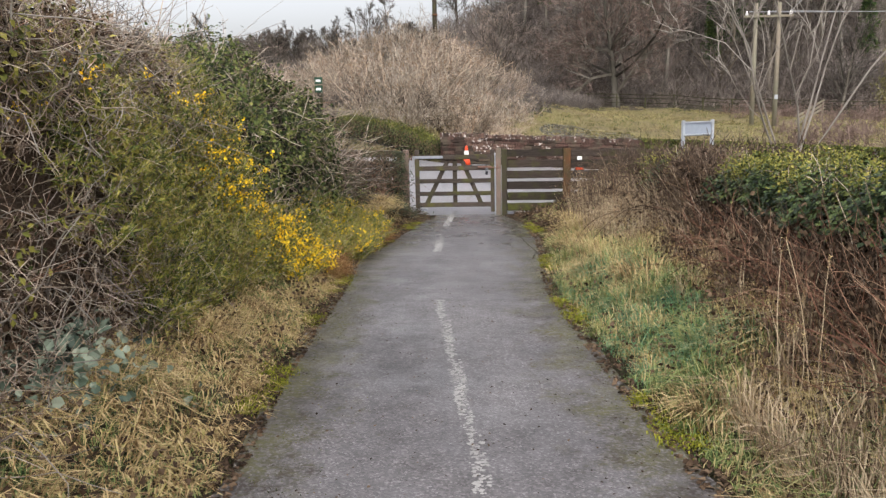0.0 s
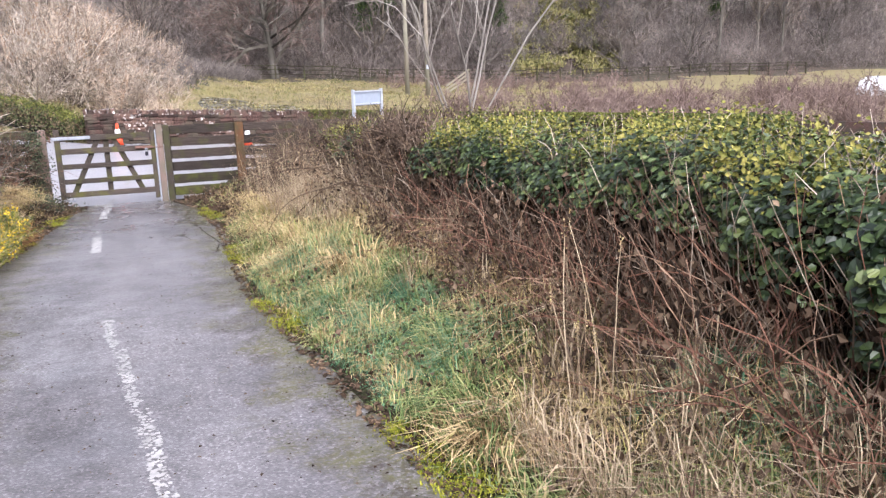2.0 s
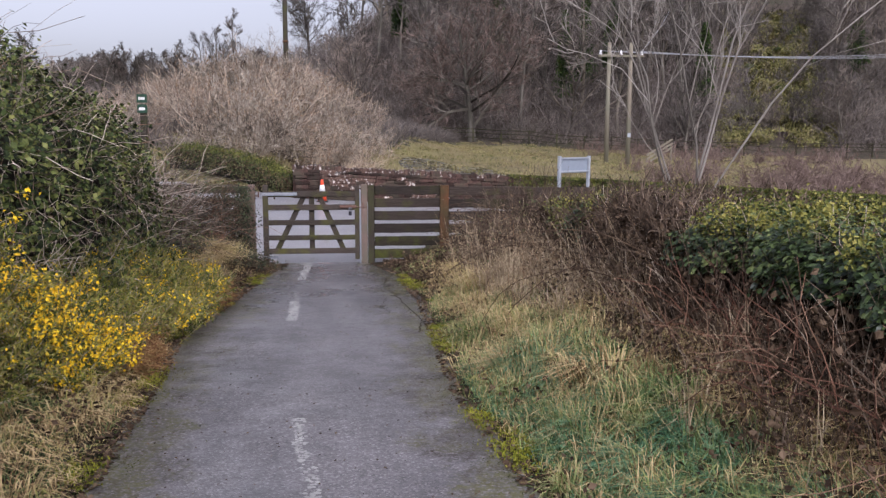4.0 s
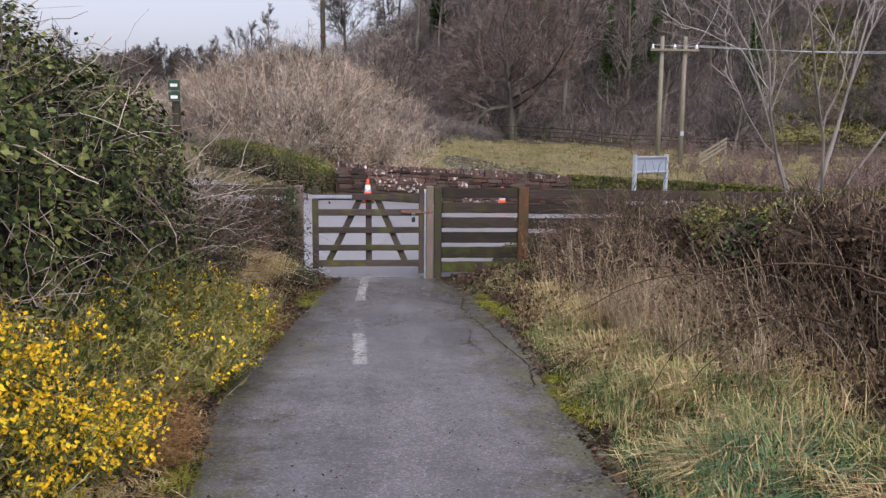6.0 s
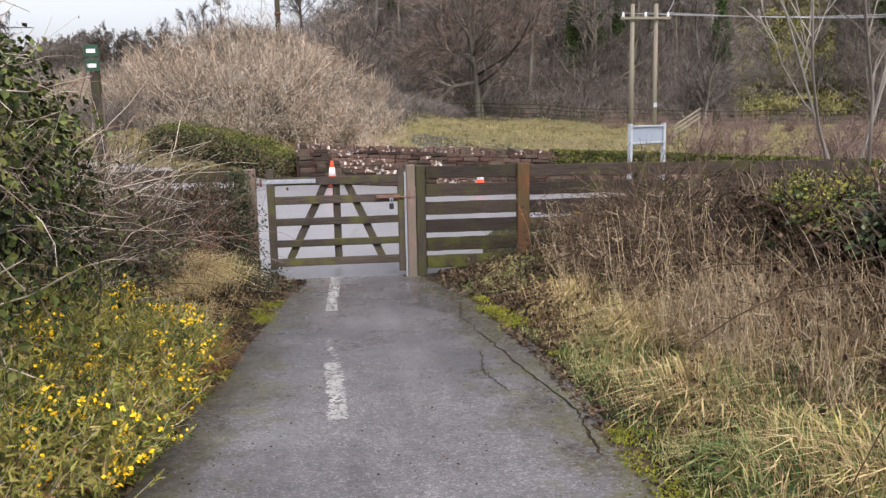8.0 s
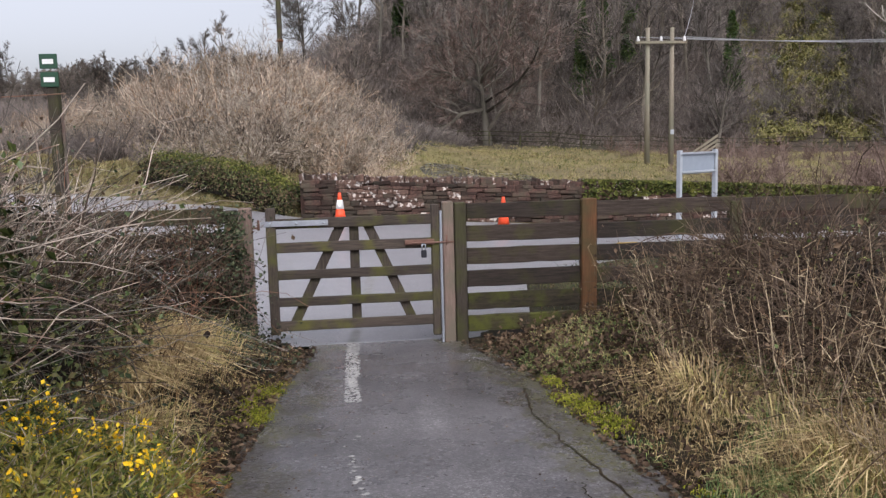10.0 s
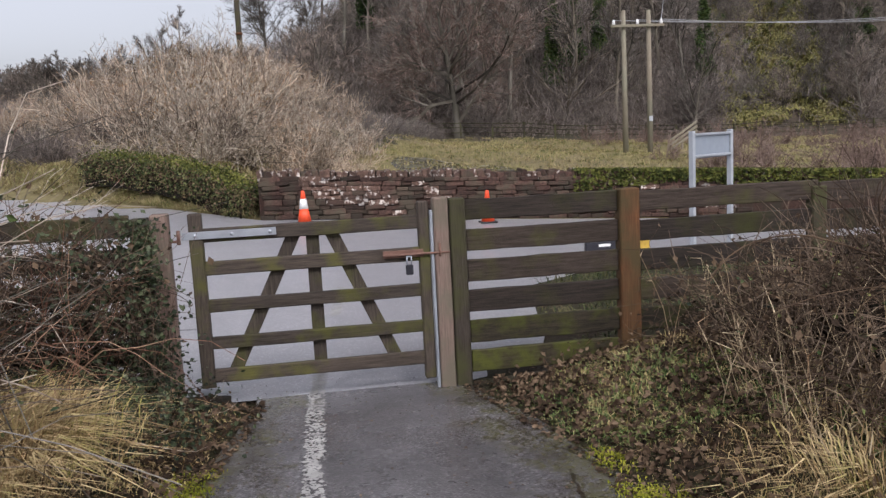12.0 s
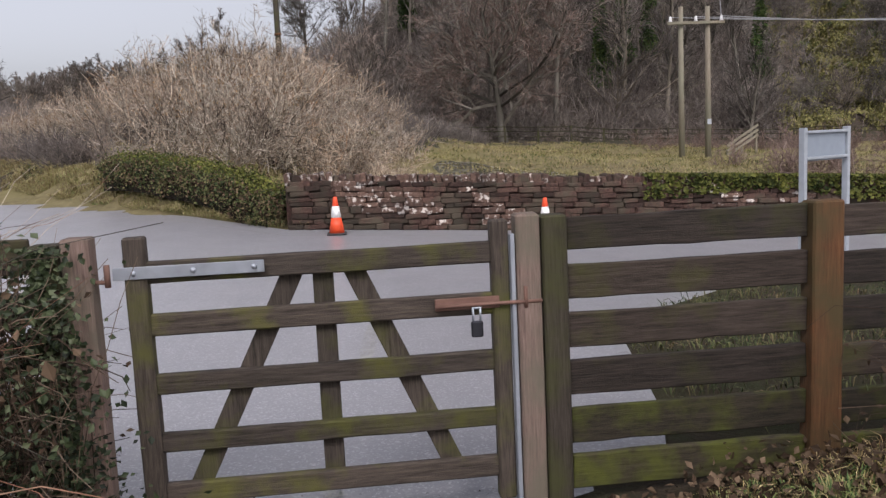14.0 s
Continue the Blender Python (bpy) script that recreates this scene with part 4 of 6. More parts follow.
nb = 150000
x, y = q.uniform(-45, 110, nb), 73 + 42 * q.uniform(0, 1, nb) ** 1.3
km = ~((x > 34 + (y - 80) * 0.45) & (x < 45 + (y - 80) * 0.5) & (q.random(nb) < 0.93))
x, y = x[km], y[km]
b = np.stack([x, y, land(x, y) + q.uniform(0, 1.4, len(x)) ** 2], 1)
dd = unit(rand_dirs(q, len(x)) * 0.8 + [0, 0, 0.8])
co, f = spikes(b, dd, q.uniform(0.6, 2.4, len(x)), q.uniform(0.012, 0.03, len(x)), q)
tagged(mpart("undergrowth", raw_mesh("undergrowth", co, f, M_TWIG)), "mass of bare twiggy undergrowth covering the wooded slope", "undergrowth", "", "stuff")

# ---- clearing shrubs, yellow-green ----
def leafy_clump(name, at, h, wd, n, size, mat, label, group, seed):
    q = np.random.default_rng(seed)
    t_ = thing(name, at, label, "bush", group)
    d = rand_dirs(q, n)
    d[:, 2] = np.abs(d[:, 2])
    rr = q.uniform(0.55, 1, n)[:, None] * (0.8 + 0.3 * wave(d[:, 0] * 3, d[:, 2] * 3 + d[:, 1] * 2, seed, 1.5))[:, None]
    pos = d * rr * [wd, wd, h]
    co, f = leaves(pos, unit(d + 0.6 * rand_dirs(q, n)), q.uniform(0.6, 1.2, n) * size, q)
    mpart("foliage", raw_mesh("foliage", co, f, mat), t_)
    P, R = trunk_path(q, h * 0.8, 0.03, 5, 0.1, (0, 0), 6, 0.5)
    mpart("stems", tube_mesh("stems", [(P, R)], M_BARK, 4), t_)


for k in range(70):
    y = q.uniform(75, 112)
    x = 34 + (y - 80) * 0.47 + q.uniform(0, 11)
    leafy_clump("bush", (x, y, float(land(x, y)) - 0.1), q.uniform(0.5, 1.6), q.uniform(1.0, 2.2), 420, 0.15, M_SLOPE if k % 9 else M_CONIFER, "low green bush in the open patch of the slope", "bushes on the open slope", 500 + k)

gxs, gys = np.linspace(1.5, 7.5, 30), np.linspace(40, 48, 30)
gp = mpart("gravel_patch", sheet("gravel_patch", gxs, gys, lambda X, Y: land(X, Y) + 0.05 - 0.25 * smooth(0.75, 1.05, np.hypot((X - 4.5) / 3, (Y - 44) / 4)), M_PATH), None, "grey gravel patch in the field behind the wall", "ground", "structure")

# ---- stone wall ----
def wall_y(x):
    return float(np.interp(x, [-2.6, 8, 20, 40], [31.85, 31.25, 30.0, 26.5]))


def stone_bm(w, h, d, seed):
    q = random.Random(seed)
    bm = bmesh.new()
    bmesh.ops.create_cube(bm, size=1)
    for v in bm.verts:
        v.co = Vector((v.co.x * w, v.co.y * d, v.co.z * h)) + Vector((q.uniform(-1, 1), q.uniform(-1, 1), q.uniform(-1, 1))) * min(w, h) * 0.12
    bmesh.ops.bevel(bm, geom=bm.edges[:], offset=min(w, h) * 0.16, segments=1, affect="EDGES")
    return bm


wall = tagged(new("wall_stone"), "dark red sandstone roadside wall with lichened upright coping stones", "wall", "", "structure")
wall.location = (3, 31.6, 0)
wx = np.arange(-1.95, 40, 0.5)
cw, n = [], len(wx)
for x in wx:
    y, z = wall_y(x), float(flat(x, wall_y(x)))
    for yy, zz in ((y - 0.10, z - 0.3), (y - 0.10, z + 0.82), (y + 0.26, z + 0.82), (y + 0.26, z - 0.3)):
        cw.append((x - 3, yy - 31.6, zz))
cf = []
for k in range(n - 1):
    for a in range(4):
        b = (a + 1) % 4
        cf.append((4 * k + a, 4 * k + b, 4 * k + 4 + b, 4 * k + 4 + a))
mpart("wall_core", raw_mesh("wall_core", np.array(cw), np.array(cf), M_MORTAR), wall)

# ---- utility poles ----
up_ = []
for px, py in ((15.35, 55.5), (16.7, 55.5)):
    zb = float(land(px, py))
    p = thing("utility_pole", (px, py, zb), "tall pale wooden pole of a twin pole power line", "utility pole", "twin poles of the power line")
    part("pole", cyl_bm((0, 0, -0.4), (0, 0, 7.65 - zb), 0.15, 0.11, 12), M_POLE, p)
    up_.append(p)
zb = float(land(15.35, 55.5))
part("crossarm", box_bm(-0.75, 2.1, -0.26, -0.14, 6.80 - zb, 6.93 - zb, 0.01), M_POLE, up_[0], "weathered timber crossarm")
for x in (-0.6, 0.67, 1.95):
    part("insulator", cyl_bm((x, -0.2, 6.93 - zb), (x, -0.2, 7.18 - zb), 0.09, 0.05, 10, 0.01), M_INSUL, up_[0], "white ceramic insulator")
part("number_plate", box_bm(-0.1, 0.1, -0.16, -0.14, 2.2 - zb, 2.45 - zb, 0.005), M_SIGNPOST, up_[1], "small pale grey plate")


def wire(a, b, sag, r=0.02):
    t = np.linspace(0, 1, 24)[:, None]
    p = np.array(a) * (1 - t) + np.array(b) * t
    p[:, 2] -= sag * 4 * (t * (1 - t))[:, 0]
    me = tube_mesh("cable", [(p[None], np.full((1, 24), r))], M_WIRE, 4)
    tagged(mpart("power_cable", me), "thin grey power cable slung from the twin poles", "cable", "power cables")


for k, x in enumerate((14.75, 16.02, 17.3)):
    wire((x, 55.3, 7.15), (x + 62, 78 + 2 * k, 13.5), 1.6)
    if k == 2:
        wire((x, 55.3, 7.15), (x + 26, 112, 24), 1.2)

ch = thing("chimney", (-4.9, 70, float(land(-4.9, 70))), "slim tall dark red pole-like stack rising on the skyline", "chimney")
part("shaft", cyl_bm((0, 0, -0.5), (0, 0, 11.0), 0.2, 0.17, 14), M_POSTDARK, ch)
part("collar", cyl_bm((0, 0, 6.0), (0, 0, 6.15), 0.24, 0.24, 14), M_POSTRED, ch)


# ---- far field fence and wooden ramp ----
ff = thing("fence", (0, 69, 0), "thin dark post and wire fence along the foot of the wood", "fence")
fx = np.arange(-4, 60, 2.2)
for x in fx:
    z = float(land(x, 69.5))
    part("post", box_bm(x - 0.06, x + 0.06, 0.44, 0.56, z - 0.3, z + 1.15, 0.01), M_POSTDARK, ff)
for h in (0.45, 0.8, 1.08):
    P = np.stack([fx, np.full(len(fx), 0.5), land(fx, np.full(len(fx), 69.5)) + h], 1)[None]
    mpart("rail", tube_mesh("rail", [(P, np.full((1, len(fx)), 0.03))], M_POSTDARK, 4), ff)

rp_ = thing("ramp_barrier", (19.7, 58, float(land(19.7, 58))), "yellowish sloping timber barrier in the far field", "barrier")
for h in (0.25, 0.5, 0.75):
    part("plank", beam_bm((-0.85, 0, h - 0.3), (0.85, 0, h + 0.75), 0.12, 0.05), M_POLE, rp_)
for x in (-0.8, 0, 0.8):
    part("post", box_bm(x - 0.05, x + 0.05, 0.05, 0.15, -0.3, 0.75 + x * 0.6, 0.01), M_POLE, rp_)


# ---- parked car ----
def car(at, rz):
    c = thing("car", at, "white hatchback car parked beyond the rough field", "car")
    c.rotation_euler = (0, 0, rz)
    prof = [(-2.05, 0.3), (-2.1, 0.75), (-1.95, 1.0), (-1.5, 1.38), (-0.6, 1.48), (0.3, 1.42), (1.05, 0.98), (1.85, 0.82), (2.08, 0.6), (2.05, 0.3)]

    def slab(pr, w0, w1, zc):
        bm = bmesh.new()
        rows = []
        for y in (-1, 1):
            rows.append([bm.verts.new((x, y * (w0 if z < zc else w1), z)) for x, z in pr])
        bm.faces.new(rows[0])
        bm.faces.new(rows[1][::-1])
        for k in range(len(pr)):
            k2 = (k + 1) % len(pr)
            bm.faces.new((rows[0][k2], rows[0][k], rows[1][k], rows[1][k2]))
        bmesh.ops.recalc_face_normals(bm, faces=bm.faces[:])
        bmesh.ops.bevel(bm, geom=bm.edges[:], offset=0.05, segments=2, affect="EDGES")
        return bm
    part("body", slab(prof, 0.86, 0.68, 1.1), M_CARWHITE, c)
    for y in (-1, 1):
        bm = bmesh.new()
        vs = [bm.verts.new((x, y * yy, z)) for x, z, yy in ((-1.7, 1.0, 0.875), (1.0, 0.98, 0.875), (0.3, 1.34, 0.74), (-1.4, 1.32, 0.74))]
        bm.faces.new(vs if y < 0 else vs[::-1])
        bmesh.ops.solidify(bm, geom=bm.faces[:], thickness=0.02)
        part("side_window", bm, M_GLASSDARK, c, "dark side glass")
        for x in (-1.3, 1.3):
            w = part("wheel", cyl_bm((x, y * 0.70, 0.31), (x, y * 0.89, 0.31), 0.31, 0.31, 20, 0.02), M_RUBBER, c)
            part("rim", cyl_bm((x, y * 0.89, 0.31), (x, y * 0.905, 0.31), 0.2, 0.18, 14), M_GALV, w)
    bm = bmesh.new()
    vs = [bm.verts.new(v) for v in ((1.03, -0.7, 1.04), (1.03, 0.7, 1.04), (0.42, 0.6, 1.42), (0.42, -0.6, 1.42))]
    bm.faces.new(vs)
    bmesh.ops.solidify(bm, geom=bm.faces[:], thickness=0.02)
    part("windscreen", bm, M_GLASSDARK, c, "dark windscreen glass")


car((43.4, 45.5, float(land(43.4, 45.5)) + 0.02), 0.5)


# ---- hedges ----
def shell(q, n, y0, y1, xc, hw, ztop, zb, depth=0.35, side=0):
    """Points on the outside of a long hedge, with outward ways. side 1 or -1: mostly that face."""
    y = q.uniform(y0, y1, n)
    a = q.uniform(0.0, np.pi, n)
    if side > 0:
        a = q.uniform(-0.3, 0.62, n) * np.pi
    if side < 0:
        a = np.pi - q.uniform(-0.3, 0.62, n) * np.pi
    ca, sa = np.cos(a), np.maximum(np.sin(a), -0.6)
    sq = lambda v: np.sign(v) * np.abs(v) ** 0.55
    k = 1 - q.uniform(0, 1, n) ** 2 * depth + 0.13 * wave(y * 2, a * 2.2, 31, 2.0) + 0.10 * wave(y * 7, a * 6, 34, 1.5)
    h = ztop(y)
    zc = zb(y) + (h - zb(y)) * 0.45
    low = sa < 0
    x = xc(y) + np.where(low, np.sign(ca), sq(ca)) * hw * k
    z = np.where(low, zc + np.maximum(sa / 0.6, -1) * (zc - zb(y)), zc + sq(sa) * (h - zc) * k)
    nrm = unit(np.stack([ca, 0.0 * y, sa + 0.15], 1))
    return np.stack([x, y, z], 1), nrm


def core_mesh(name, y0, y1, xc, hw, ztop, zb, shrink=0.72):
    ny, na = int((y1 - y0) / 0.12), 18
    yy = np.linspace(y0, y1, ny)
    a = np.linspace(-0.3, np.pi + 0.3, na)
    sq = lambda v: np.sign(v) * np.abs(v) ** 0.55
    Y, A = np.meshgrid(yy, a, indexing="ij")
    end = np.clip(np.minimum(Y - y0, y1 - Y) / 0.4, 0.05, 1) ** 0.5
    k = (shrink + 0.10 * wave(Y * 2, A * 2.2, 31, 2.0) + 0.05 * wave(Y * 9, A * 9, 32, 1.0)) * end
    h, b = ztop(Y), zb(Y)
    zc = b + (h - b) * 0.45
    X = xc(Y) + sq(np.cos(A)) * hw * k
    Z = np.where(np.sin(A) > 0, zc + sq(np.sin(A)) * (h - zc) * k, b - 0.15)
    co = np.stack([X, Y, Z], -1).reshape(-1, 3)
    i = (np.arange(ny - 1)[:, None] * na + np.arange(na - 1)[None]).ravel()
    return raw_mesh(name, co, np.stack([i, i + 1, i + na + 1, i + na], 1), M_SHADECORE, True)


def canes(q, base, way, L, rad, S=7, droop=0.25, wob=0.2):
    n = len(base)
    d, pts = unit(way), [base]
    for k in range(S - 1):
        d = unit(d + q.normal(0, wob, (n, 3)) - np.array([0, 0, droop / (S - 1) * 2]) * (k / S))
        pts.append(pts[-1] + d * np.asarray(L).reshape(-1, 1) / (S - 1))
    P = np.stack(pts, 1)
    P[..., 2] = np.maximum(P[..., 2], land(P[..., 0], P[..., 1]) + 0.01)
    return P, np.asarray(rad).reshape(-1, 1) * np.linspace(1, 0.45, S)[None]


# right-hand hedge
hx = lambda y: 2.75 + 0 * y
hzb = lambda y: land(2.3 + 0 * y, y)
htop = lambda y: np.interp(y, [2, 7.5, 8.6, 12, 14.5, 16.2], [1.78, 1.72, 1.7, 1.58, 1.5, 1.3]) + 0.035 * wave(y, y * 0.3, 33, 2.2)
HY0, HY1, HW = 1.5, 16.3, 0.72
q = np.random.default_rng(61)
hedge = thing("hedge", (2.75, 9, 0.8), "clipped hedge, yellow-green top, dark ivy face, bare stems below", "hedge")
hedge.location = (0, 0, 0)
# solid shell behind the leaves, hedge depth painted as dark colour
mpart("inner_twigs", core_mesh("inner_twigs", HY0, HY1, hx, HW, htop, hzb, 0.74), hedge, "solid inner core, coloured near-black like the shade between twigs")
n = 3600
y = q.uniform(3.5, HY1 + 0.2, n)
b = np.stack([q.uniform(2.0, 2.5, n), y, np.zeros(n)], 1)
b[:, 2] = land(b[:, 0], y)
P, R = canes(q, b, np.stack([q.normal(-0.03, 0.12, n), q.normal(0, 0.2, n), np.ones(n)], 1), (htop(y) - b[:, 2]) * q.uniform(0.3, 1.05, n), q.uniform(0.002, 0.0055, n), 6, 0.1, 0.16)
mpart("stems", tube_mesh("stems", [(P[:2900], R[:2900])], M_UMBER), hedge, "bare dark brown hedge stems")
mpart("stems", tube_mesh("stems", [(P[2900:], R[2900:])], M_BUFF), hedge, "bare buff hedge stems")
pts, nr = shell(q, 62000, HY0, HY1, hx, HW + 0.06, htop, hzb, 0.3, -1)
pts2, nr2 = shell(q, 14000, HY0, HY1, hx, HW + 0.06, htop, hzb, 0.2)
pts, nr = np.concatenate([pts, pts2]), np.concatenate([nr, nr2])
rel = (pts[:, 2] - hzb(pts[:, 1])) / (htop(pts[:, 1]) - hzb(pts[:, 1]))
ivyness = smooth(8.6, 6.4, pts[:, 1]) * 0.45
lim = 0.66 - ivyness + 0.12 * wave(pts[:, 1] * 2.5, pts[:, 2] * 3, 41, 1.2)
ph = pts[:, 1]
green = ((rel > lim) & (ph < 12.1 + 0.3 * wave(ph * 0, pts[:, 2] * 4, 45, 1.5))) | ((rel > 0.52) & (ph > 14.2) & (ph < 15.9) & (wave(ph * 3, pts[:, 2] * 4, 44, 1.3) > -0.45))
yel = green & (rel > np.where(ph > 14, 0.6, 0.9) + 0.12 * wave(pts[:, 1] * 3, pts[:, 0] * 3, 42, 1.0)) & (wave(pts[:, 1] * 2, pts[:, 0] * 3, 43, 1.5) > -0.35) & (q.random(len(pts)) < 0.62)
drk = green & ~yel
up3 = np.array([0, 0, 0.6])
co, f = leaves(pts[drk], unit(nr[drk] + 0.6 * rand_dirs(q, drk.sum()) + up3), q.uniform(0.02, 0.042, drk.sum()) * (1 + 0.45 * smooth(8.0, 6.5, pts[drk][:, 1])), q, 1.2, True)
mpart("ivy_leaves", raw_mesh("ivy_leaves", co, f, M_IVY), hedge, "glossy dark green ivy and privet leaves")
pos = pts[yel]
pos = np.concatenate([pos + q.normal(0, 0.045, pos.shape) for _ in range(3)])
pos[:, 2] += 0.03
co, f = leaves(pos, unit(rand_dirs(q, len(pos)) + [-0.3, -0.3, 0.9]), q.uniform(0.013, 0.027, len(pos)), q)
mpart("top_leaves", raw_mesh("top_leaves", co, f, M_HEDGE), hedge, "bright yellow-green top leaves")
dead = ~green
dp = pts[dead][q.random(dead.sum()) < 0.4]
co, f = leaves(dp, rand_dirs(q, len(dp)), q.uniform(0.02, 0.05, len(dp)), q)
mpart("dead_leaves", raw_mesh("dead_leaves", co, f, M_DEAD), hedge, "withered brown leaves")
n = 3600
tw, tn = shell(q, n, 12.2, 16.3, hx, HW + 0.04, htop, hzb, 0.25)
P, R = canes(q, tw, tn * 0.4 + q.normal(0, 0.6, (n, 3)) + [0, 0, 0.3], q.uniform(0.1, 0.3, n), q.uniform(0.003, 0.008, n), 4, 0.1, 0.35)
mpart("bare_twig", tube_mesh("bare_twig", [(P, R)], M_UMBER), hedge, "bare purple-brown clipped twigs", "", "stuff")
# twiggy top shoots
n = 900
y = q.uniform(HY0, HY1, n)
b = np.stack([q.uniform(2.1, 3.3, n), y, htop(y) - 0.12], 1)
P, R = canes(q, b, np.stack([q.normal(-0.1, 0.5, n), q.normal(0, 0.5, n), np.ones(n)], 1), q.uniform(0.1, 0.28, n), q.uniform(0.002, 0.004, n), 4, 0, 0.25)
mpart("top_shoots", tube_mesh("top_shoots", [(P, R)], M_STEM), hedge)


def stand(name, label, q, n, xr, yr, L, rad, mat, lean):
    """Upright thin stalks with a few narrow side leaves."""
    t_ = thing(name, ((xr[0] + xr[1]) / 2, (yr[0] + yr[1]) / 2, 0), label, "dead stalks")
    off = np.array([t_.location.x, t_.location.y, 0])
    x, y = q.uniform(*xr, n), q.uniform(*yr, n)
    km = wave(x * 3, y * 3, 120, 1.2) > -0.35
    x, y = x[km], y[km]
    n = len(x)
    b = np.stack([x, y, land(x, y)], 1)
    P, R = canes(q, b, np.stack([q.normal(0, lean, n), q.normal(0, lean, n), np.ones(n)], 1), q.uniform(*L, n) * (0.85 + 0.3 * wave(x * 2, y * 2, 121)), q.uniform(*rad, n), 5, 0.15, 0.09)
    mpart("stalks", tube_mesh("stalks", [(P - off, R)], mat), t_)
    i, k = q.integers(0, n, n * 4), q.integers(1, 5, n * 4)
    d = unit(rand_dirs(q, n * 4) * [1, 1, 0.5] + [0, 0, 0.5])
    co, f = spikes(P[i, k] - off, d, q.uniform(0.04, 0.16, n * 4), q.uniform(0.0015, 0.004, n * 4), q)
    mpart("leaves", raw_mesh("leaves", co, f, mat), t_)
    return t_


def bramble(name, label, q, n, xr, yr, zfn, lean, L, rad, mat, leaf_n=0, leaf_mat=None, droop=0.5, wob=0.3, dead_n=0):
    t_ = thing(name, ((xr[0] + xr[1]) / 2, (yr[0] + yr[1]) / 2, 0), label, "bramble")
    off = np.array([t_.location.x, t_.location.y, 0])
    x, y = q.uniform(*xr, n), q.uniform(*yr, n)
    b = np.stack([x, y, land(x, y) + zfn(x, y) * q.uniform(0, 1, n)], 1)
    w = np.stack([q.normal(lean[0], 0.6, n), q.normal(lean[1], 0.6, n), q.normal(0.7, 0.5, n)], 1)
    P, R = canes(q, b, w, q.uniform(*L, n), q.uniform(*rad, n), 6, droop, wob)
    mpart("stems", tube_mesh("stems", [(P - off, R)], mat), t_)
    for cnt, mt, nm, sz in ((leaf_n, leaf_mat, "leaves", (0.018, 0.036)), (dead_n, M_DEAD, "dead_leaves", (0.018, 0.038))):
        if cnt:
            i, k = q.integers(0, n, cnt), q.integers(1, 6, cnt)
            pp = P[i, k] + q.normal(0, 0.03, (cnt, 3)) - off
            co, f = leaves(pp, unit(rand_dirs(q, cnt) + [0.2, -0.3, 0.6]), q.uniform(*sz, cnt), q)
            mpart(nm, raw_mesh(nm, co, f, mt), t_)
    return t_


q = np.random.default_rng(62)
bramble("bramble_bush", "dead red-brown bramble canes leaning against the hedge foot", q, 600, (1.65, 2.15), (5.0, 11.5), lambda x, y: 0.35, (-0.1, 0), (0.25, 0.75), (0.002, 0.0045), M_STEM_RED, 0, None, 0.35, 0.28, 500)
bramble("bramble_bush", "grey-brown dead stems and brambles sprawling before the fence", q, 2000, (1.35, 2.9), (16.0, 19.6), lambda x, y: 0.35, (-0.1, -0.06), (0.25, 0.7), (0.0018, 0.0045), M_UMBER, 300, M_IVY, 0.7, 0.4, 2600)
stand("dead_stalks", "upright buff and red-brown dead stalks standing before the fence", q, 900, (1.15, 2.4), (14.2, 19.2), (0.3, 0.75), (0.0016, 0.0036), M_REED, 0.22)
bramble("bramble_bush", "bare scrubby stems at the end of the hedge", q, 500, (2.2, 3.2), (15.2, 16.8), lambda x, y: 0.5, (-0.1, 0), (0.3, 0.65), (0.002, 0.005), M_UMBER, 300, M_HEDGE, 0.3, 0.25, 500)

# left-hand bank of brambles
q = np.random.default_rng(63)
lx = lambda y: np.interp(y, [0, 8, 10.5, 12], [-3.3, -3.35, -3.7, -3.9])
lzb = lambda y: land(-2.7 + 0 * y, y)
ltop = lambda y: np.interp(y, [0, 6, 9, 11, 12.4], [3.2, 3.0, 2.85, 2.6, 2.2]) + 0.12 * wave(y, y * 0.2, 51, 2.0)
lb = thing("bramble_bank", (0, 0, 0), "tall tangled bank of bare grey bramble stems beside the path", "bramble")
cm_ = core_mesh("inner_twigs", 1.5, 12.2, lx, 1.15, ltop, lzb, 0.78)
cm_.materials[0] = M_BANK
mpart("inner_twigs", cm_, lb, "dense brown inner twigs and litter")
NC = 21000
pts, nr = shell(q, NC, 2.5, 12.2, lx, 1.12, ltop, lzb, 0.25, 1)
P, R = canes(q, pts - nr * 0.05, nr * 0.25 + np.stack([q.normal(0.05, 0.35, NC), q.normal(0, 0.7, NC), q.normal(0.1, 0.8, NC)], 1), q.uniform(0.15, 0.55, NC), q.uniform(0.0014, 0.0042, NC), 5, 0.45, 0.42)
mpart("stems", tube_mesh("stems", [(P[::2], R[::2])], M_STEM), lb)
mpart("stems", tube_mesh("stems", [(P[1::2], R[1::2])], M_BUFF), lb)
tk, tkn = shell(q, 900, 3.5, 11.5, lx, 1.15, ltop, lzb, 0.2, 1)
P, R = canes(q, tk, np.stack([q.normal(0.2, 0.4, 900), q.normal(-0.2, 0.8, 900), q.normal(0.2, 0.8, 900)], 1), q.uniform(0.3, 0.9, 900), q.uniform(0.003, 0.006, 900), 7, 0.6, 0.4)
mpart("thick_cane", tube_mesh("thick_cane", [(P, R)], M_PALEBARK, 4), lb, "thick pale grey arching canes", "", "stuff")
dp, dn = shell(q, 36000, 2.5, 12.2, lx, 1.08, ltop, lzb, 0.2, 1)
co, f = leaves(dp, rand_dirs(q, len(dp)), q.uniform(0.02, 0.045, len(dp)), q)
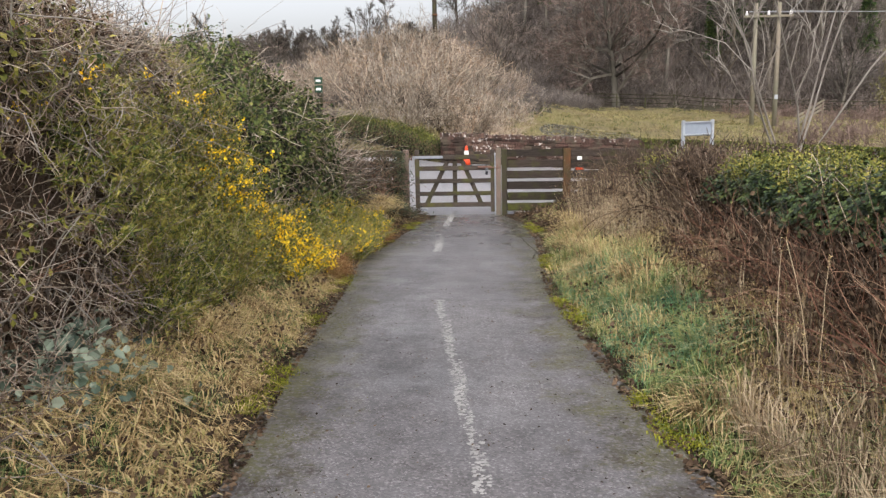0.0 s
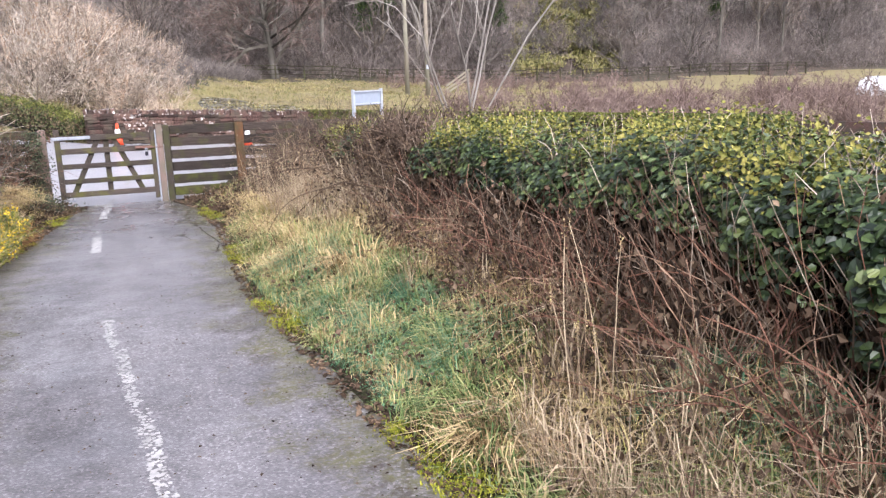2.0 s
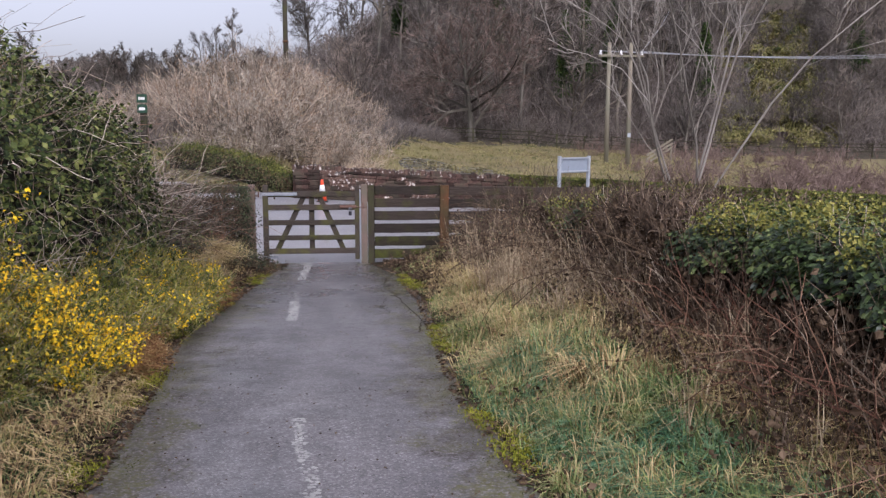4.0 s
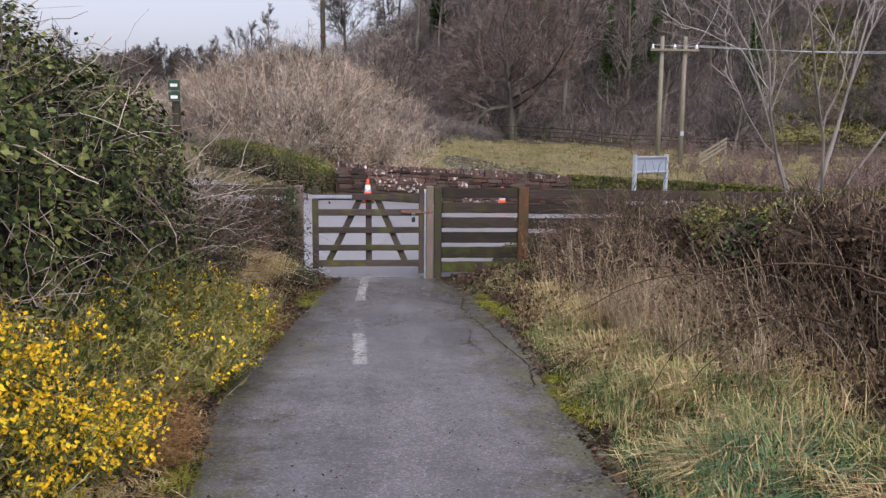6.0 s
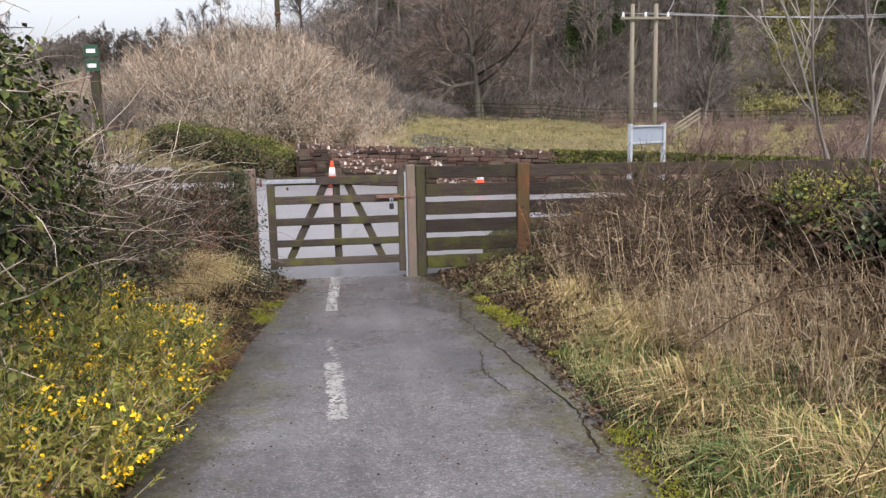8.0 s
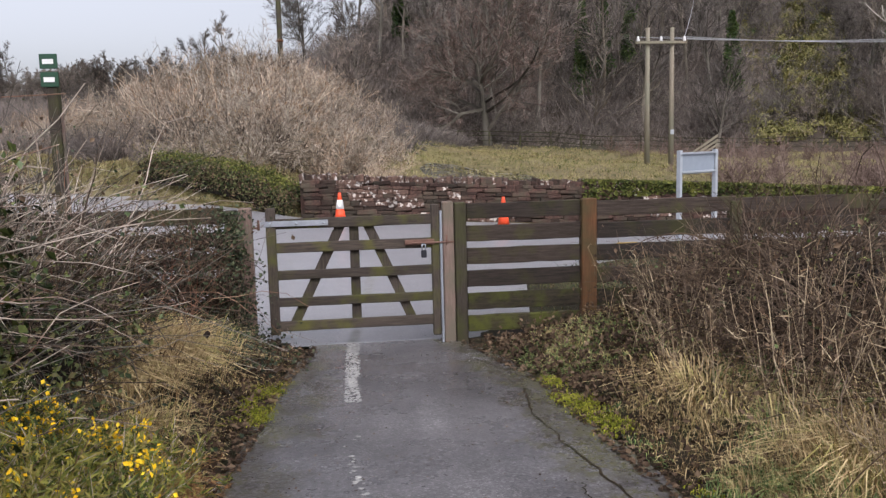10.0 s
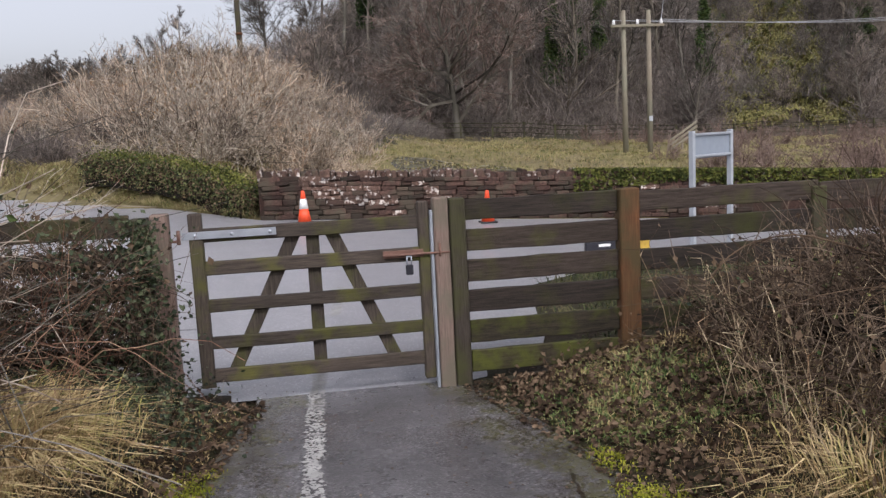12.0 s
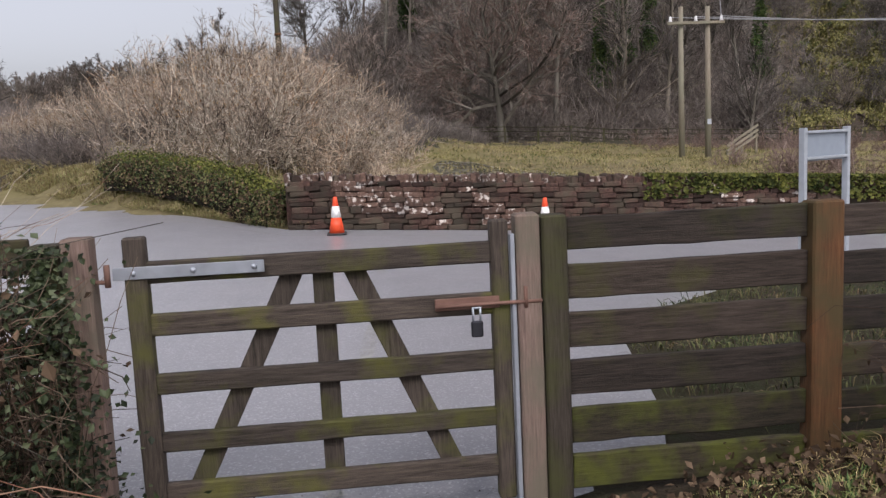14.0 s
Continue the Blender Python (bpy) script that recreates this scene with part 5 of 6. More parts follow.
mpart("dead_leaves", raw_mesh("dead_leaves", co, f, M_DEAD), lb)
dp, dn = shell(q, 16000, 2.5, 12.2, lx, 1.2, ltop, lzb, 0.2, 1)
keep = (wave(dp[:, 1] * 1.5, dp[:, 2] * 2, 53, 1.2) + 0.9 * (dp[:, 2] - 1.9)) > 0.3
co, f = leaves(dp[keep], unit(dn[keep] + rand_dirs(q, keep.sum()) * 0.7), q.uniform(0.018, 0.04, keep.sum()), q)
mpart("green_leaves", raw_mesh("green_leaves", co, f, M_HEDGE), lb, "pale green bramble and ivy leaves")

# dark ivy bush
def ellipsoid_bush(name, label, cen_, rad, n, size, mat, q, twigs, core=0.8):
    t_ = thing(name, cen_, label, "bush")
    bm = bmesh.new()
    bmesh.ops.create_icosphere(bm, subdivisions=4, radius=1)
    for v in bm.verts:
        w_ = core - 0.06 + 0.2 * float(wave(v.co.x * 3 + v.co.z * 2, v.co.y * 3 - v.co.z * 3, int(abs(cen_[1]) * 10), 1.2))
        v.co = Vector((v.co.x * rad[0] * w_, v.co.y * rad[1] * w_, v.co.z * rad[2] * w_))
    # lumpy solid core, its dark colour is painted shade behind the leaves
    part("inner_twigs", bm, M_SHADECORE, t_)
    d = rand_dirs(q, n)
    sd_ = int(abs(cen_[1]) * 10)
    kk = 1 - 0.34 * q.uniform(0, 1, n) ** 2 + 0.24 * wave(d[:, 0] * 3 + d[:, 2] * 2, d[:, 1] * 3 - d[:, 2] * 3, sd_, 1.2) + 0.14 * (q.random(n) < 0.12) * q.random(n)
    kk += 0.11 * wave(d[:, 0] * 12 + d[:, 2] * 9, d[:, 1] * 14 - d[:, 2] * 7, sd_ + 1, 1.0)
    pos = d * kk[:, None] * rad
    co, f = leaves(pos, unit(d + 0.7 * rand_dirs(q, n) + [0, 0, 0.4]), q.uniform(*size, n), q)
    mpart("leaves", raw_mesh("leaves", co, f, mat), t_)
    # top highlights put into leaf colour: lighter leaves on the upper half only
    tl = pos[(d[:, 2] > 0.1) & (q.random(n) < 0.18)] * 1.02
    co, f = leaves(tl, unit(rand_dirs(q, len(tl)) + [0.2, -0.3, 0.7]), q.uniform(*size, len(tl)), q)
    mpart("green_leaves", raw_mesh("green_leaves", co, f, M_LITLEAF), t_, "lighter olive leaves on the upper half, coloured as lit from above")
    i = q.integers(0, n, twigs)
    P, R = canes(q, pos[i] * 0.85 + [0, 0, 50], d[i] + q.normal(0, 0.7, (twigs, 3)), q.uniform(0.2, 0.8, twigs), q.uniform(0.002, 0.006, twigs), 6, 0.2, 0.25)
    mpart("twigs", tube_mesh("twigs", [(P - [0, 0, 50], R)], M_STEM if mat is M_BUSH else M_UMBER), t_, "bare projecting twigs")
    return t_


q = np.random.default_rng(64)
ellipsoid_bush("ivy_bush", "large dense dark green ivy-covered bush above the gorse", (-3.75, 14.8, 1.4), (1.45, 2.8, 1.55), 46000, (0.025, 0.055), M_BUSH, q, 2600)
ellipsoid_bush("ivy_bush", "low dark ivy and bramble mound between the bush and fence", (-3.35, 17.5, 0.55), (1.0, 1.9, 0.8), 16000, (0.022, 0.045), M_WEED, q, 3200)
bramble("bramble_bush", "bare bramble stems arching out of the bush towards the fence", q, 800, (-4.2, -2.6), (15.4, 19.6), lambda x, y: 0.9, (0.3, 0.0), (0.4, 1.3), (0.002, 0.006), M_STEM, 900, M_IVY, 0.6, 0.2, 500)
bramble("bramble_bush", "long thin grey stems arching up between the bush and the fence", q, 900, (-4.3, -2.65), (15.2, 19.2), lambda x, y: 0.5, (0.15, 0.05), (0.7, 1.9), (0.002, 0.005), M_BARK, 0, None, 0.7, 0.32, 900)
bramble("bramble_bush", "dense brown bramble piled against the fence", q, 1500, (-4.6, -2.15), (19.2, 19.85), lambda x, y: 0.75, (0.05, -0.1), (0.25, 0.8), (0.0018, 0.0045), M_UMBER, 2600, M_CREEPER, 0.6, 0.3, 2500)
bramble("bramble_bush", "red-brown bramble canes looping before the fence", q, 260, (-4.2, -2.1), (18.9, 19.8), lambda x, y: 0.5, (0.2, -0.1), (0.4, 1.1), (0.0018, 0.004), M_STEM_RED, 0, None, 1.0, 0.2, 0)
bramble("bramble_bush", "brown scrub stems growing close behind the fence", q, 900, (-5.5, -2.3), (20.25, 21.0), lambda x, y: 0.5, (0.0, 0.0), (0.4, 0.9), (0.002, 0.005), M_UMBER, 1200, M_CREEPER, 0.4, 0.25, 1500)
bramble("bramble_bush", "tangle of ivy and bare stems climbing the fence post", q, 380, (-2.35, -1.93), (19.6, 19.88), lambda x, y: 0.9, (0.0, -0.1), (0.2, 0.6), (0.002, 0.005), M_UMBER, 1500, M_CREEPER, 0.4, 0.3, 400)
bramble("bramble_bush", "thin grey scrub stems behind the fence by the waymark post", q, 1100, (-8.0, -3.9), (20.3, 24.5), lambda x, y: 0.7, (0.1, 0.0), (0.6, 1.6), (0.003, 0.008), M_STEM, 0, None, 0.3, 0.2, 300)

bramble("bramble_bush", "dark bare twigs lying between the ivy bush and the gorse", q, 700, (-3.3, -2.55), (12.8, 16.6), lambda x, y: 0.7, (0.15, -0.1), (0.2, 0.6), (0.002, 0.0045), M_STEM, 900, M_WEED, 0.6, 0.35, 500)
bramble("scrub_bush", "tall thin grey scrub rising behind the bramble bank", q, 1500, (-11.5, -5.2), (11.0, 18.5), lambda x, y: 2.0, (0.1, 0.0), (1.0, 3.0), (0.003, 0.009), M_BUFF, 0, None, 0.2, 0.2, 600)


# dead growth piled against the hedge face
q = np.random.default_rng(70)
BY, BX = [4, 5, 8, 9.4, 10.3, 11, 12.5, 14, 16.3], [1.6, 1.5, 1.3, 1.36, 1.48, 1.6, 1.58, 1.35, 1.45]
litter = thing("dead_undergrowth", (0, 0, 0), "brown dead stems, grasses and withered leaves piled against the hedge", "undergrowth")
n = 4600
y = q.uniform(4.2, 16.3, n)
e = q.uniform(0, 1, n) ** 0.8
bx = np.interp(y, BY, BX)
x = bx + (2.25 - bx) * e
b = np.stack([x, y, land(x, y) + 0.35 * e * q.random(n)], 1)
hgt = (0.16 + 0.46 * e ** 1.3) * (1 + 0.35 * wave(x * 3, y * 3, 131, 1.3))
P, R = canes(q, b, np.stack([q.normal(-0.12, 0.3, n), q.normal(0, 0.35, n), np.ones(n)], 1), hgt * q.uniform(0.5, 1.35, n), q.uniform(0.0013, 0.0042, n), 6, 0.3, 0.12)
pale = smooth(11.3, 12.8, y) * 0.7 + 0.28 * smooth(0.45, 0.0, e) + 0.1 * (wave(y * 2, x * 3, 134, 1.2) > 0.35)
pick = q.random(n)
light = pick < pale
red = ~light & (y < 9.6) & (pick > 0.72)
for mt, km, lab in ((M_UMBER, ~light & ~red, "dark brown dead stems"), (M_STEM_RED, red, "red-brown dead stems"), (M_BUFF, light & (pick < 0.2), "buff dead stems"), (M_REED, light & (pick >= 0.2), "pale dead grass stems")):
    mpart("stems", tube_mesh("stems", [(P[km], R[km])], mt), litter, lab)
i, k = q.integers(0, n, 15000), q.integers(0, 6, 15000)
co, f = leaves(P[i, k] + q.normal(0, 0.04, (15000, 3)), rand_dirs(q, 15000), q.uniform(0.014, 0.04, 15000), q)
mpart("dead_leaves", raw_mesh("dead_leaves", co, f, M_DEAD), litter, "withered brown leaves")
n = 20000
y = q.uniform(4.2, 15.8, n)
e = q.uniform(0, 1, n) ** 1.6 * 0.75
x = np.interp(y, BY, BX) + e * 0.8 - 0.1
km = wave(x * 3, y * 2.2, 132, 1.4) > -0.05 + 0.5 * smooth(8.8, 9.6, y) * smooth(12.8, 12.0, y)
x, y, e = x[km], y[km], e[km]
co, f = blades(np.stack([x, y, land(x, y) + 0.2 * e], 1), q.uniform(0.12, 0.5, len(x)), q.uniform(0.0012, 0.003, len(x)), q.uniform(0.1, 1.2, len(x)), q)
mpart("blades", raw_mesh("blades", co, f, M_REED), litter, "long bleached grass blades")

# rusty dead skirt of the gorse
n = 5200
y = q.uniform(12.6, 16.5, n)
x = np.interp(y, EY, EL) - q.uniform(-0.05, 0.42, n) ** 1.0
km = wave(x * 3, y * 2.5, 133, 1.3) > -0.3
x, y = x[km], y[km]
n = len(x)
b = np.stack([x - 0.1, y, land(x, y) + q.uniform(0.02, 0.22, n)], 1)
P, R = canes(q, b, np.stack([q.normal(0.9, 0.4, n), q.normal(-0.2, 0.5, n), q.normal(0.25, 0.3, n)], 1), q.uniform(0.08, 0.24, n), q.uniform(0.0012, 0.003, n), 4, 0.6, 0.15)
sk = thing("dead_gorse_skirt", (0, 0, 0), "rusty brown dead gorse shoots hanging over the tarmac edge", "undergrowth")
mpart("stems", tube_mesh("stems", [(P, R)], M_RUSTY), sk)
i = np.repeat(np.arange(n), 8)
co, f = spikes(P[i, q.integers(0, 4, len(i))], unit(rand_dirs(q, len(i)) + [0.4, -0.1, 0.1]), q.uniform(0.015, 0.045, len(i)), q.uniform(0.002, 0.004, len(i)), q)
mpart("spines", raw_mesh("spines", co, f, M_RUSTY), sk)


# ---- gorse ----
def gorse(label, q, n, xr, yr, hfn, flowers, fl_fn, shoot=(0.16, 0.36), low=0.1):
    t_ = thing("gorse_bush", ((xr[0] + xr[1]) / 2, (yr[0] + yr[1]) / 2, 0), label, "gorse")
    off = np.array([t_.location.x, t_.location.y, 0])
    x, y = q.uniform(*xr, n), q.uniform(*yr, n)
    z0 = land(x, y)
    h = hfn(x, y)
    keep = h > 0.08
    x, y, z0, h = x[keep], y[keep], z0[keep], h[keep]
    n = len(x)
    b = np.stack([x, y, z0 + h * q.uniform(low, 0.97, n)], 1)
    w = np.stack([q.normal(0.45, 0.55, n), q.normal(-0.15, 0.55, n), np.ones(n) * 0.9], 1)
    P, R = canes(q, b, w, q.uniform(*shoot, n), np.full(n, 0.003), 5, 0.1, 0.15)
    mpart("stems", tube_mesh("stems", [(P[:, ::2] - off, R[:, ::2])], M_STEM), t_)
    per = 26
    i = np.repeat(np.arange(n), per)
    t = q.uniform(0.1, 4, len(i))
    k = np.minimum(t.astype(int), 3)
    fr_ = (t - k)[:, None]
    pos = P[i, k] * (1 - fr_) + P[i, k + 1] * fr_
    d = unit(unit(P[i, k + 1] - P[i, k]) * 0.7 + rand_dirs(q, len(i)))
    co, f = spikes(pos - off, d, q.uniform(0.03, 0.065, len(i)), q.uniform(0.004, 0.0075, len(i)), q)
    mpart("spines", raw_mesh("spines", co, f, M_GORSE), t_, "dull green spiny shoots")
    tips = P[:, 2:].reshape(-1, 3)
    pr = fl_fn(tips)
    tips = tips[q.random(len(tips)) < pr]
    tips = tips[q.permutation(len(tips))[:flowers]]
    fp = np.repeat(tips, 12, 0) + q.normal(0, 0.024, (len(tips) * 12, 3))
    co, f = leaves(fp - off, unit(rand_dirs(q, len(fp)) + [0.3, -0.4, 0.4]), q.uniform(0.013, 0.025, len(fp)), q)
    mpart("flowers", raw_mesh("flowers", co, f, M_FLOWER), t_, "bright yellow flowers")
    return t_


q = np.random.default_rng(65)
gorse("tall upright gorse bush with yellow flowers beside the bramble bank", q, 3900, (-3.3, -2.1), (9.0, 11.7),
      lambda x, y: 2.15 * np.clip(1 - ((x + 3.0) / 0.85) ** 2, 0, 1) ** 0.5 * (0.75 + 0.25 * wave(x * 2, y * 2, 71)),
      210, lambda p: 0.01 + 0.6 * (p[:, 0] > -2.6) * (p[:, 1] > 10.2) * (wave(p[:, 1] * 2, p[:, 2] * 2, 72, 1.5) > 0.0) + 0.5 * (np.hypot(p[:, 1] - 9.3, p[:, 2] - 2.35) < 0.28))
gorse("yellow-green gorse spilling over the top of the bramble bank", q, 650, (-3.0, -2.05), (7.9, 9.2),
      lambda x, y: 1.9 * np.clip(1 - ((x + 2.9) / 0.95) ** 2, 0, 1) ** 0.5, 40, lambda p: 0.1 * (p[:, 2] > 2.1), (0.12, 0.3), 0.8)
gorse("low spreading gorse bush covered in yellow flowers beside the path", q, 2000, (-3.2, -1.95), (11.7, 14.2),
      lambda x, y: (0.4 - 0.16 * smooth(-2.5, -1.95, x)) * (0.85 + 0.3 * wave(x * 2, y * 2, 73)),
      720, lambda p: 0.05 + 0.6 * (wave(p[:, 1] * 3, p[:, 0] * 3, 74, 1.5) > -0.15) * (p[:, 1] < 13.4) * (p[:, 0] > -2.75))
gorse("low olive gorse bush with scattered yellow flowers beside the verge", q, 3200, (-3.1, -1.75), (13.9, 16.6),
      lambda x, y: (0.5 - 0.25 * smooth(-2.6, -1.85, x)) * (0.8 + 0.3 * wave(x * 2, y * 2, 75)) * (1 - 0.6 * smooth(15.8, 16.6, y)),
      330, lambda p: 0.02 + 0.35 * (wave(p[:, 1] * 4, p[:, 0] * 4, 76, 1.5) > 0.15))


# ---- grasses ----
def grass_area(name, label, q, n, sampler, L, width, mat, clump=0.0, lean=(0.2, 0.9)):
    x, y, hk = sampler(q, n)
    az = 6.0 * wave(x * 3.5, y * 3.5, 7, 1.6) + q.normal(0, 1.1, len(x))
    if clump:
        x, y = x + q.normal(0, clump, len(x)), y + q.normal(0, clump, len(x))
    b = np.stack([x, y, land(x, y) - 0.01], 1)
    hk = hk * np.where(y < 20, 1 - 0.7 * smooth(15.8, 17.6, y), 1)
    L2 = q.uniform(*L, len(x)) * hk * (1 + 0.55 * wave(x * 3, y * 3, 8, 1.5))
    co, f = blades(b, L2, q.uniform(*width, len(x)), q.uniform(*lean, len(x)), q, az)
    tagged(mpart(name, raw_mesh(name, co, f, mat)), label, "grass", "", "stuff")


def verge(side, lo, hi, y0=2.0, y1=20.0, cond=None, tuft=0):
    def s(q, n):
        m = n // max(1, tuft) if tuft else n
        y = q.uniform(y0, y1, m)
        d = q.uniform(0, 1, m) ** 1.0 * (hi - lo) + lo
        e = np.interp(y, EY, EL) - d if side < 0 else np.interp(y, EY, ER) + d
        if tuft:
            y, e, d = np.repeat(y, tuft), np.repeat(e, tuft), np.repeat(d, tuft)
            y, e = y + q.normal(0, 0.05, len(y)), e + q.normal(0, 0.05, len(y))
        k = np.ones(len(y), bool) if cond is None else cond(e, y)
        hk = np.clip((d - lo) / 0.5 + 0.35, 0.35, 1)
        dd = np.interp(y, EY, EL) - e if side < 0 else e - np.interp(y, EY, ER)
        k &= dd > -0.02
        return e[k], y[k], hk[k]
    return s


q = np.random.default_rng(66)
grass_area("verge_grass", "matted straw-coloured grass on the bramble side of the path", q, 68000, verge(-1, 0.03, 1.4, 2, 19.8, lambda x, y: wave(x * 3, y * 2.4, 140, 1.4) > -0.6, 16), (0.08, 0.24), (0.002, 0.0042), M_STRAW, 0, (0.8, 1.7))
grass_area("verge_grass", "short green grass on the bramble side of the path", q, 52000, verge(-1, 0.03, 1.3, 2, 19.8, lambda x, y: wave(x * 2, y * 2, 81) > -0.35, 14), (0.05, 0.16), (0.0018, 0.0035), M_GRASS, 0, (0.3, 1.1))
grass_area("verge_grass", "long dry straw grass along the hedge foot", q, 64000, verge(1, 0.1, 1.5, 2, 19.8, lambda x, y: wave(x * 3, y * 2.6, 89, 1.3) > -0.55, 9), (0.1, 0.34), (0.001, 0.0027), M_STRAW, 0.02, (0.15, 1.3))
grass_area("verge_grass", "lush green grass patch on the hedge side verge", q, 44000, verge(1, 0.06, 0.95, 2, 19.8, lambda x, y: wave(x * 1.5, y * 1.2, 82, 0.9) + 0.25 + 1.1 * np.exp(-((y - 11.5) / 2.0) ** 2) + 0.7 * np.exp(-((y - 5.5) / 1.5) ** 2) > 0.25, 20), (0.1, 0.3), (0.0018, 0.004), M_GRASS, 0, (0.3, 1.2))


grass_area("verge_grass", "fresh green grass at the hedge foot", q, 12000, verge(1, 0.75, 1.35, 6.4, 8.0, None, 16), (0.12, 0.3), (0.0016, 0.0034), M_LUSH, 0.02, (0.3, 1.1))
grass_area("verge_grass", "green grass mixed through the straw near the fence", q, 26000, verge(1, 0.05, 1.2, 12.6, 19.2, lambda x, y: wave(x * 3, y * 2, 142, 1.2) > -0.1, 14), (0.08, 0.24), (0.0016, 0.0034), M_GRASS, 0.02, (0.3, 1.2))
grass_area("verge_grass", "lush blue-green grass patch beside the hedge", q, 32000, verge(1, 0.12, 0.85, 9.0, 12.6, lambda x, y: wave(x * 3, y * 2, 87) > -0.35, 20), (0.08, 0.22), (0.0016, 0.0034), M_LUSH, 0.02, (0.4, 1.3))
grass_area("verge_grass", "lush green grass patch beside the hedge", q, 14000, verge(1, 0.2, 0.9, 3.0, 7.2, lambda x, y: wave(x * 3, y * 2, 88) > -0.1, 20), (0.08, 0.22), (0.0016, 0.0034), M_LUSH, 0.02, (0.4, 1.3))


def moss_s(side):
    def s(q, n):
        m = n // 60
        y = q.uniform(3, 19.5, m)
        y = y[wave(y, y * 0, 90 + side, 2.0) > 0.12]
        e = (np.interp(y, EY, EL) if side < 0 else np.interp(y, EY, ER)) + side * q.uniform(-0.06, 0.16, len(y))
        y, e = np.repeat(y, 60), np.repeat(e, 60)
        return e + q.normal(0, 0.035, len(y)), y + q.normal(0, 0.06, len(y)), np.ones(len(y))
    return s


for sd in (-1, 1):
    x, y, hk = moss_s(sd)(q, 26000)
    zz = np.maximum(land(x, y), flat(x, y)) + 0.004
    co, f = blades(np.stack([x, y, zz], 1), q.uniform(0.012, 0.035, len(x)), q.uniform(0.002, 0.005, len(x)), q.uniform(0.2, 1.2, len(x)), q)
    tagged(mpart("moss", raw_mesh("moss", co, f, M_MOSS)), "bright yellow-green moss cushions along the tarmac edge", "moss", "", "stuff")

ya = np.sort(q.uniform(3, 13, 9000))
yb = np.sort(q.uniform(5, 17, 5000))
x = np.concatenate([np.interp(ya, EY, EL) + np.abs(q.normal(0, 0.16, 9000)), np.interp(yb, EY, ER) - np.abs(q.normal(0, 0.1, 5000))])
y = np.concatenate([ya, yb])
km = wave(x * 6, y * 4, 93, 1.5) > 0.0
x, y = x[km], y[km]
co, f = blades(np.stack([x, y, flat(x, y) + 0.004], 1), q.uniform(0.004, 0.012, len(x)), q.uniform(0.002, 0.005, len(x)), q.uniform(0.4, 1.4, len(x)), q)
tagged(mpart("moss", raw_mesh("moss", co, f, M_MOSSLEAF)), "thin olive moss creeping over the tarmac", "moss", "", "stuff")

n = 14000
y = q.uniform(3, 20, n)
sd = np.where(q.random(n) < 0.6, -1, 1)
x = np.where(sd < 0, np.interp(y, EY, EL), np.interp(y, EY, ER)) + sd * (np.abs(q.normal(0, 0.22, n)) - 0.08)
zz = np.maximum(land(x, y), flat(x, y)) + 0.012
co, f = leaves(np.stack([x, y, zz], 1), unit(rand_dirs(q, n) * 0.5 + [0, 0, 1]), q.uniform(0.015, 0.04, n), q)
tagged(mpart("leaf_litter", raw_mesh("leaf_litter", co, f, M_DEAD)), "scattered brown fallen leaves along the path edges", "leaves", "", "stuff")

# dry straw tussocks
for k, (tx, ty, tn, hh, sp) in enumerate(((-2.35, 18.35, 2600, 0.46, 0.2), (-2.5, 17.7, 2000, 0.34, 0.24), (-2.6, 18.8, 1400, 0.4, 0.18), (-2.25, 17.0, 1000, 0.24, 0.2), (0.95, 12.2, 450, 0.26, 0.16), (1.35, 11.3, 400, 0.36, 0.14), (-2.1, 9.4, 500, 0.25, 0.14), (1.2, 8.3, 500, 0.26, 0.12), (1.15, 14.5, 600, 0.3, 0.2), (1.3, 13.2, 500, 0.3, 0.18), (1.25, 17.2, 450, 0.3, 0.2), (1.2, 6.9, 450, 0.24, 0.12), (1.4, 15.8, 500, 0.32, 0.2))):
    b = q.normal(0, sp, (tn, 3)) * [1, 1, 0]
    az = np.arctan2(b[:, 1], b[:, 0]) + q.normal(0, 0.5, tn)
    co, f = blades(b, q.uniform(0.5, 1.1, tn) * hh, q.uniform(0.002, 0.004, tn), q.uniform(0.3, 1.5, tn), q, az)
    t_ = mpart("grass_tussock", raw_mesh("grass_tussock", co, f, M_STRAW))
    t_.location = (tx, ty, float(land(tx, ty)) - 0.02)
    tagged(t_, "pale dry straw tussock drooping over the verge", "grass", "straw tussocks", "stuff")

grass_area("verge_weeds", "small dark weeds and ivy among the verge grass", q, 20000, verge(-1, 0.1, 1.5, 2, 19.9, lambda x, y: wave(x * 2.5, y * 2.5, 84) > -0.1, 10), (0.04, 0.12), (0.004, 0.009), M_WEED, 0.02, (0.5, 1.6))
grass_area("verge_weeds", "small dark weeds and ivy at the hedge foot", q, 20000, verge(1, 0.5, 1.5, 2, 19.9, lambda x, y: wave(x * 2.5, y * 2.5, 85) > -0.1, 10), (0.05, 0.16), (0.004, 0.009), M_WEED, 0.02, (0.4, 1.4))
